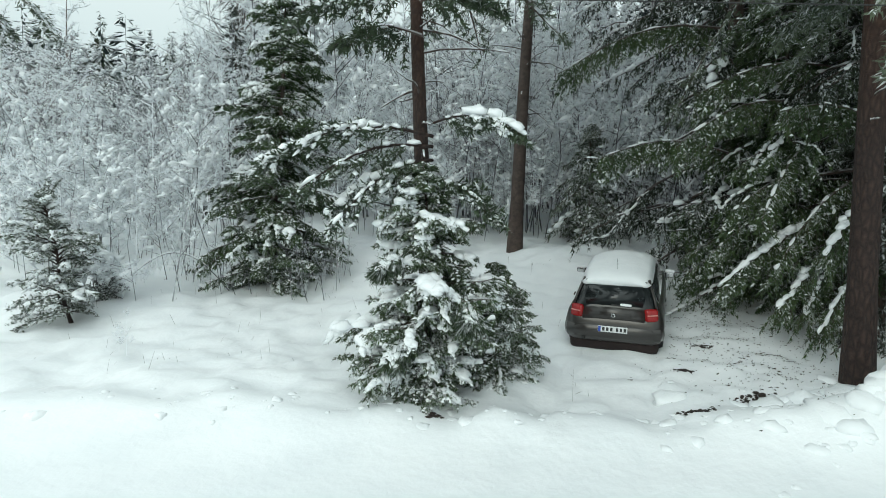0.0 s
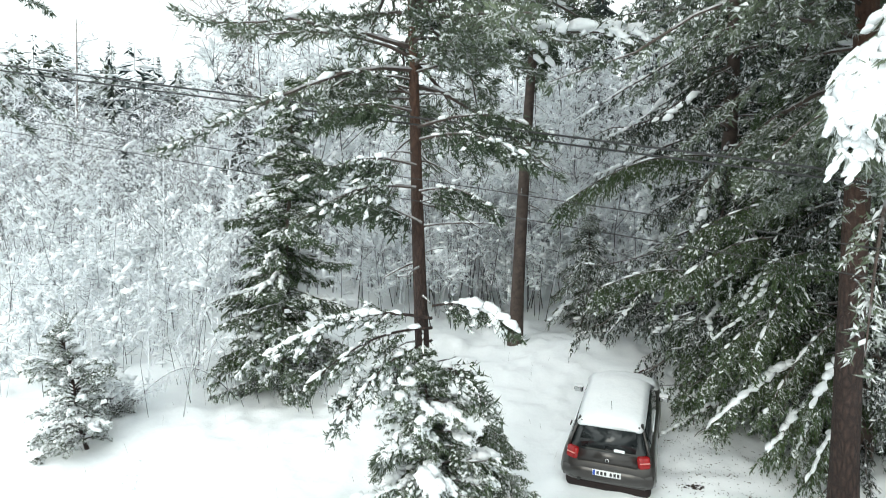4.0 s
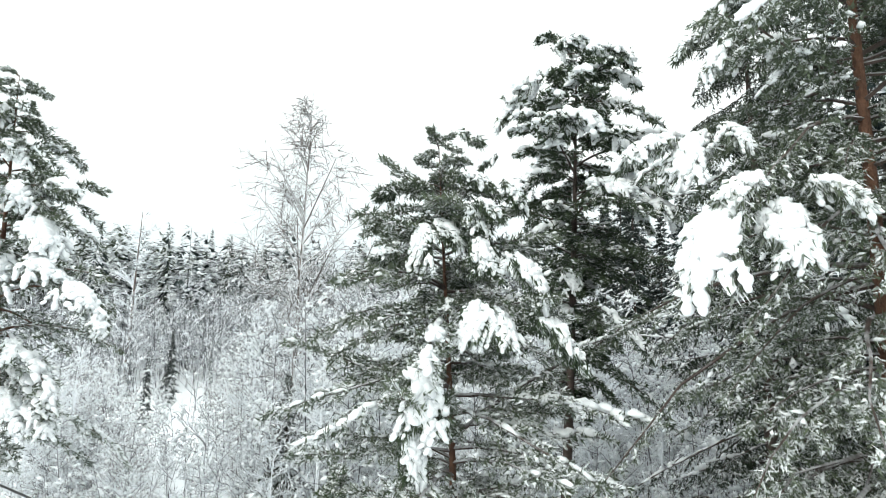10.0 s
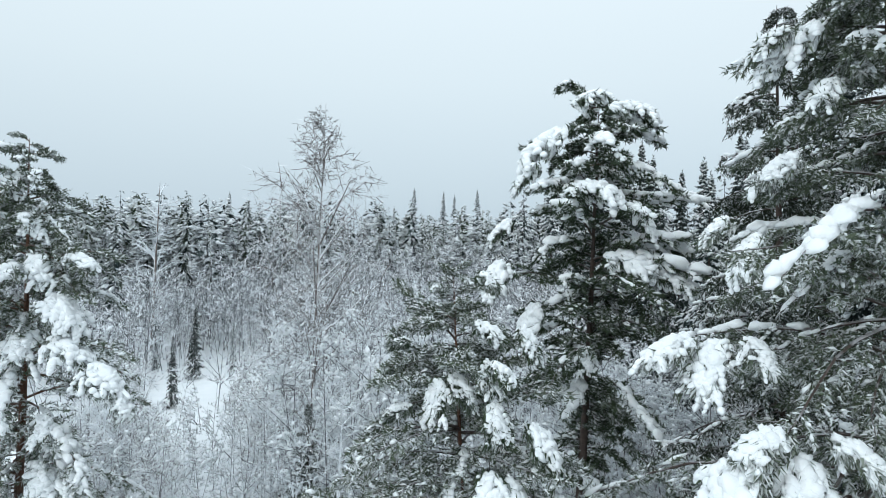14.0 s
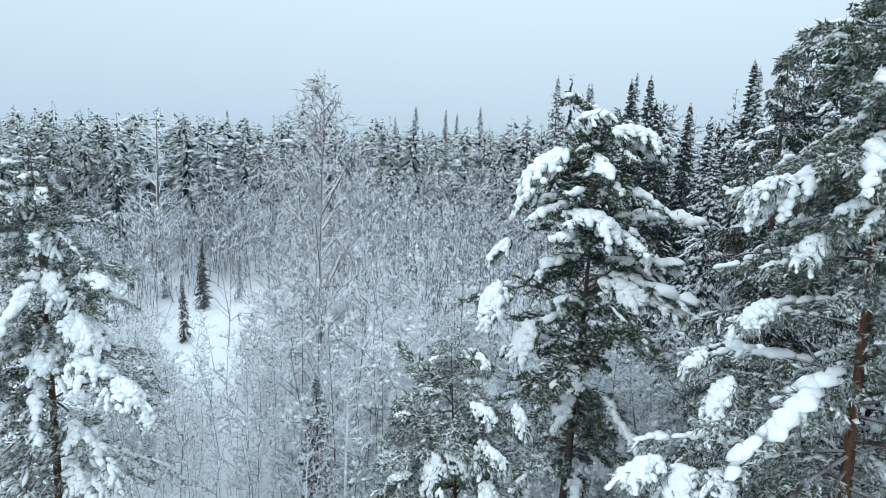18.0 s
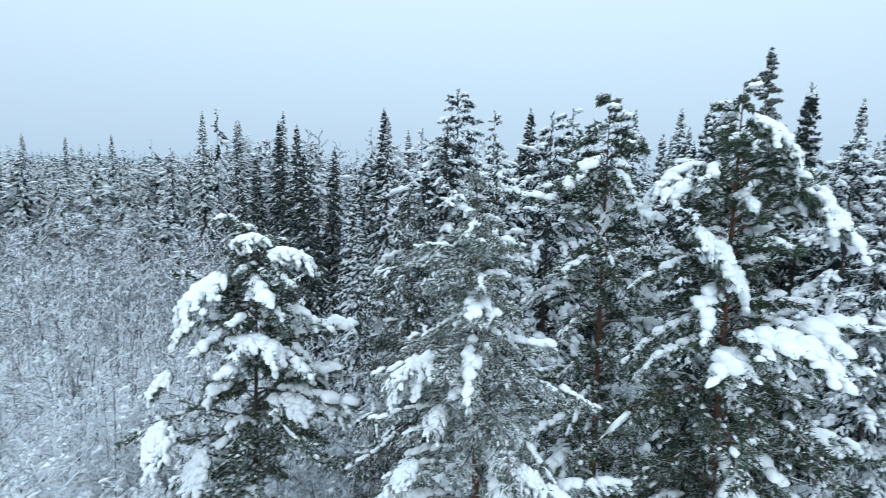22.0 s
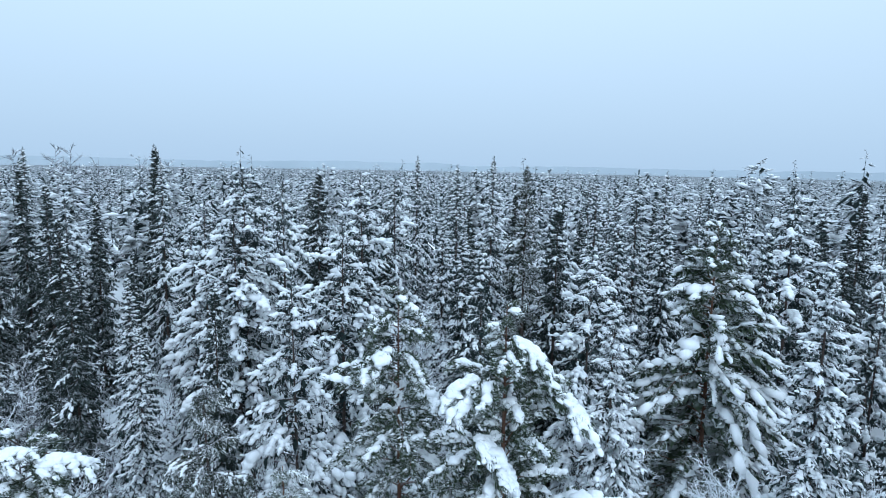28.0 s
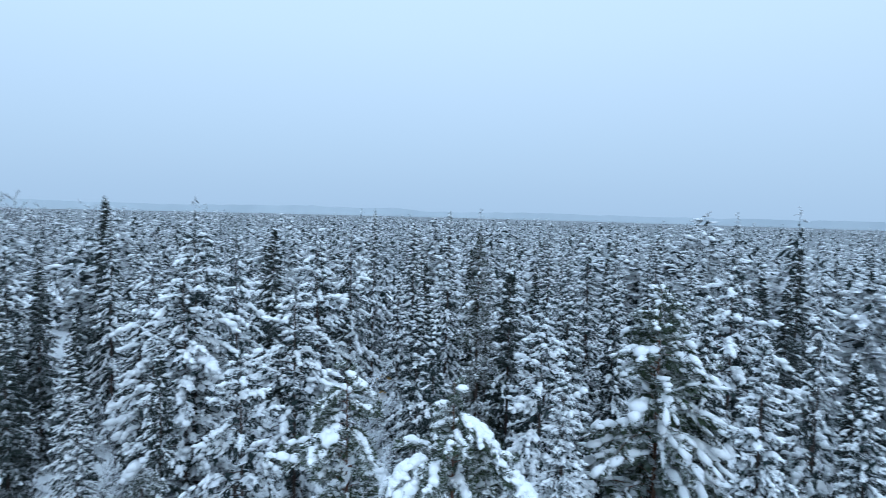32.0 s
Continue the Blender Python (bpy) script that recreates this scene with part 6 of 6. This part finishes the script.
# ---- bare patches and litter round the car ----
SOIL = mottled("wet_soil", (0.014, 0.010, 0.008), (0.05, 0.038, 0.03), 18, 0.9, 0, 0.8, 0.02)
LITTER = mottled("fallen_needles", (0.025, 0.022, 0.016), (0.07, 0.055, 0.035), 12, 0.9)
for px, py, sx, sy, many in ((3.38, 10.1, 0.28, 0.15, 26), (4.36, 10.8, 0.34, 0.18, 44), (3.74, 11.8, 0.20, 0.08, 22), (4.46, 13.15, 0.22, 0.07, 22), (-0.17, 9.5, 0.13, 0.10, 16)):
    x, y = px + RNG.normal(0, sx * 0.55, many), py + RNG.normal(0, sy * 0.55, many)
    c = np.stack([x, y, snow_top(x, y) + 0.004], 1)
    k = RNG.uniform(0.4, 1.3, many)
    heap = mesh_part("soil_patch", blobs(c, RNG.normal(0, 1, (many, 3)) * np.array([1, 1, 0.1]), 0.045 * k, 0.03 * k, 0.02 * k, 1), SOIL)
    tagged(heap, "clods of dark soil and leaves showing through snow", "soil", kind="stuff")
x, y = 5.1 + RNG.normal(0, 1.0, 1300), 13.3 + RNG.normal(0, 1.6, 1300)
c = np.stack([x, y, snow_top(x, y) + 0.008], 1)
ok = np.hypot((x - 3.0), (y - 14.6) / 2) > 1.05
d = RNG.normal(0, 1, c.shape) * np.array([1, 1, 0.08])
tagged(mesh_part("needle_litter", spikes(c[ok], (c + unit(d) * RNG.gamma(2.0, 0.02, 1300).clip(0.015, 0.13)[:, None])[ok], RNG.uniform(0.005, 0.014, 1300)[ok]), LITTER), "fallen twigs and needles strewn on thin snow", "litter", kind="stuff")
x, y = np.concatenate([RNG.uniform(-6, 2.2, 120), RNG.uniform(-11, -5, 60)]), RNG.uniform(10.6, 19, 180)
c = np.stack([x, y, snow_top(x, y) - 0.02], 1)
tagged(mesh_part("dry_grass", rods(c, c + RNG.normal(0, 0.06, c.shape) + np.array([0, 0, 1]) * RNG.gamma(2.0, 0.06, (180, 1)).clip(0.03, 0.5), np.full(180, 0.003), np.full(180, 0.0015)), LITTER), "dry stalks poking through the snow", "grass", kind="stuff")
n = 240
x, y = 6.6 + RNG.normal(0, 1.5, n), 9.8 + RNG.normal(0, 0.7, n)
k = RNG.gamma(2.0, 0.27, n).clip(0.12, 1.5)
c = np.stack([x, y, snow_top(x, y) - 0.075 * k], 1)
tagged(mesh_part("snow_clods", blobs(c, RNG.normal(0, 1, (n, 3)) * np.array([1, 1, 0.02]), 0.22 * k, 0.17 * k, 0.13 * k, 2, 0.2), SNOW_GROUND, smooth=True), "lumpy clods of ploughed snow on the bank", "snow", kind="stuff")
n = 120
x = RNG.uniform(-9, 5, n)
y = 9.55 + 0.05 * x + RNG.normal(0, 0.28, n)
k = RNG.gamma(2.0, 0.18, n).clip(0.1, 0.8)
c = np.stack([x, y, snow_top(x, y) - 0.06 * k], 1)
tagged(mesh_part("snow_clods", blobs(c, RNG.normal(0, 1, (n, 3)) * np.array([1, 1, 0.02]), 0.20 * k, 0.15 * k, 0.10 * k, 2, 0.2), SNOW_GROUND, smooth=True), "small lumps of snow along the road edge", "snow", kind="stuff")


# ---- far hills, well behind the rest; their mist is in the pale colour ----
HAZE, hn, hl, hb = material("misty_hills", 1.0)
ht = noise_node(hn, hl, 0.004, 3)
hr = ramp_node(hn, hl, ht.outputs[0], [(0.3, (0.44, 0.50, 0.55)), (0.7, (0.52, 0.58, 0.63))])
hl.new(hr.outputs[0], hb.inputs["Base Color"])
az = np.linspace(-1.2, 2.2, 240)
rows = []
for dist, hgt in ((2300, -40), (2330, 1)):
    rise = 20 + 14 * lattice(az * 6, az * 0, 41) + 7 * lattice(az * 21, az * 0, 42) + 3.5 * lattice(az * 190, az * 0, 43)
    z = np.full(len(az), -90.0) if hgt < 0 else rise
    rows.append(np.stack([dist * np.sin(az), dist * np.cos(az), z], 1))
n = len(az)
i = np.arange(n - 1)
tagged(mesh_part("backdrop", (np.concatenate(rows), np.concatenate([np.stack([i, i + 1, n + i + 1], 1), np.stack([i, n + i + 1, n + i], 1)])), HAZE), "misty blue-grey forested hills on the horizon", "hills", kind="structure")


# ---- a yellow cottage deep in the forest ----
cottage = new("cottage")
cottage.location = (58.5, 72.5, gz(58.5, 72.5) - 0.1)
cottage.rotation_euler = (0, 0, -0.65)
tagged(cottage, "yellow wooden cottage with snowy roof among spruces", "house")
YELLOW_BOARD = mottled("yellow_boards", (0.42, 0.26, 0.07), (0.52, 0.34, 0.11), 3.0, 0.7)
WINDOW_DARK = mottled("dark_panes", (0.02, 0.025, 0.03), (0.04, 0.045, 0.05), 2.0, 0.15, bump=0)
WHITE_TRIM = mottled("white_trim", (0.70, 0.70, 0.68), (0.80, 0.80, 0.78), 4.0, 0.6)
part("wall", rounded(7.0, 5.0, 3.4, 0.04), YELLOW_BOARD, cottage, "yellow boarded wall", smooth=False, loc=(0, 0, 1.7))
for sgn in (-1, 1):
    part("roof", rounded(7.8, 3.5, 0.22, 0.05), DARK_BARK, cottage, "pitched roof", smooth=False, loc=(0, sgn * 1.42, 4.1), rot=(-sgn * 0.55, 0, 0))
    part("roof_snow", rounded(7.9, 3.55, 0.34, 0.14, 3), SNOW_LOAD, cottage, "thick snow on the roof", loc=(0, sgn * 1.45, 4.37), rot=(-sgn * 0.55, 0, 0))
for wx in (-2.0, 0.2, 2.3):
    frame_part = part("window", rounded(1.1, 0.1, 1.3, 0.02), WHITE_TRIM, cottage, "white window frame", smooth=False, loc=(wx, -2.53, 1.8))
    part("pane", rounded(0.9, 0.04, 1.1, 0.01), WINDOW_DARK, frame_part, "dark pane", smooth=False, loc=(0, -0.05, 0))
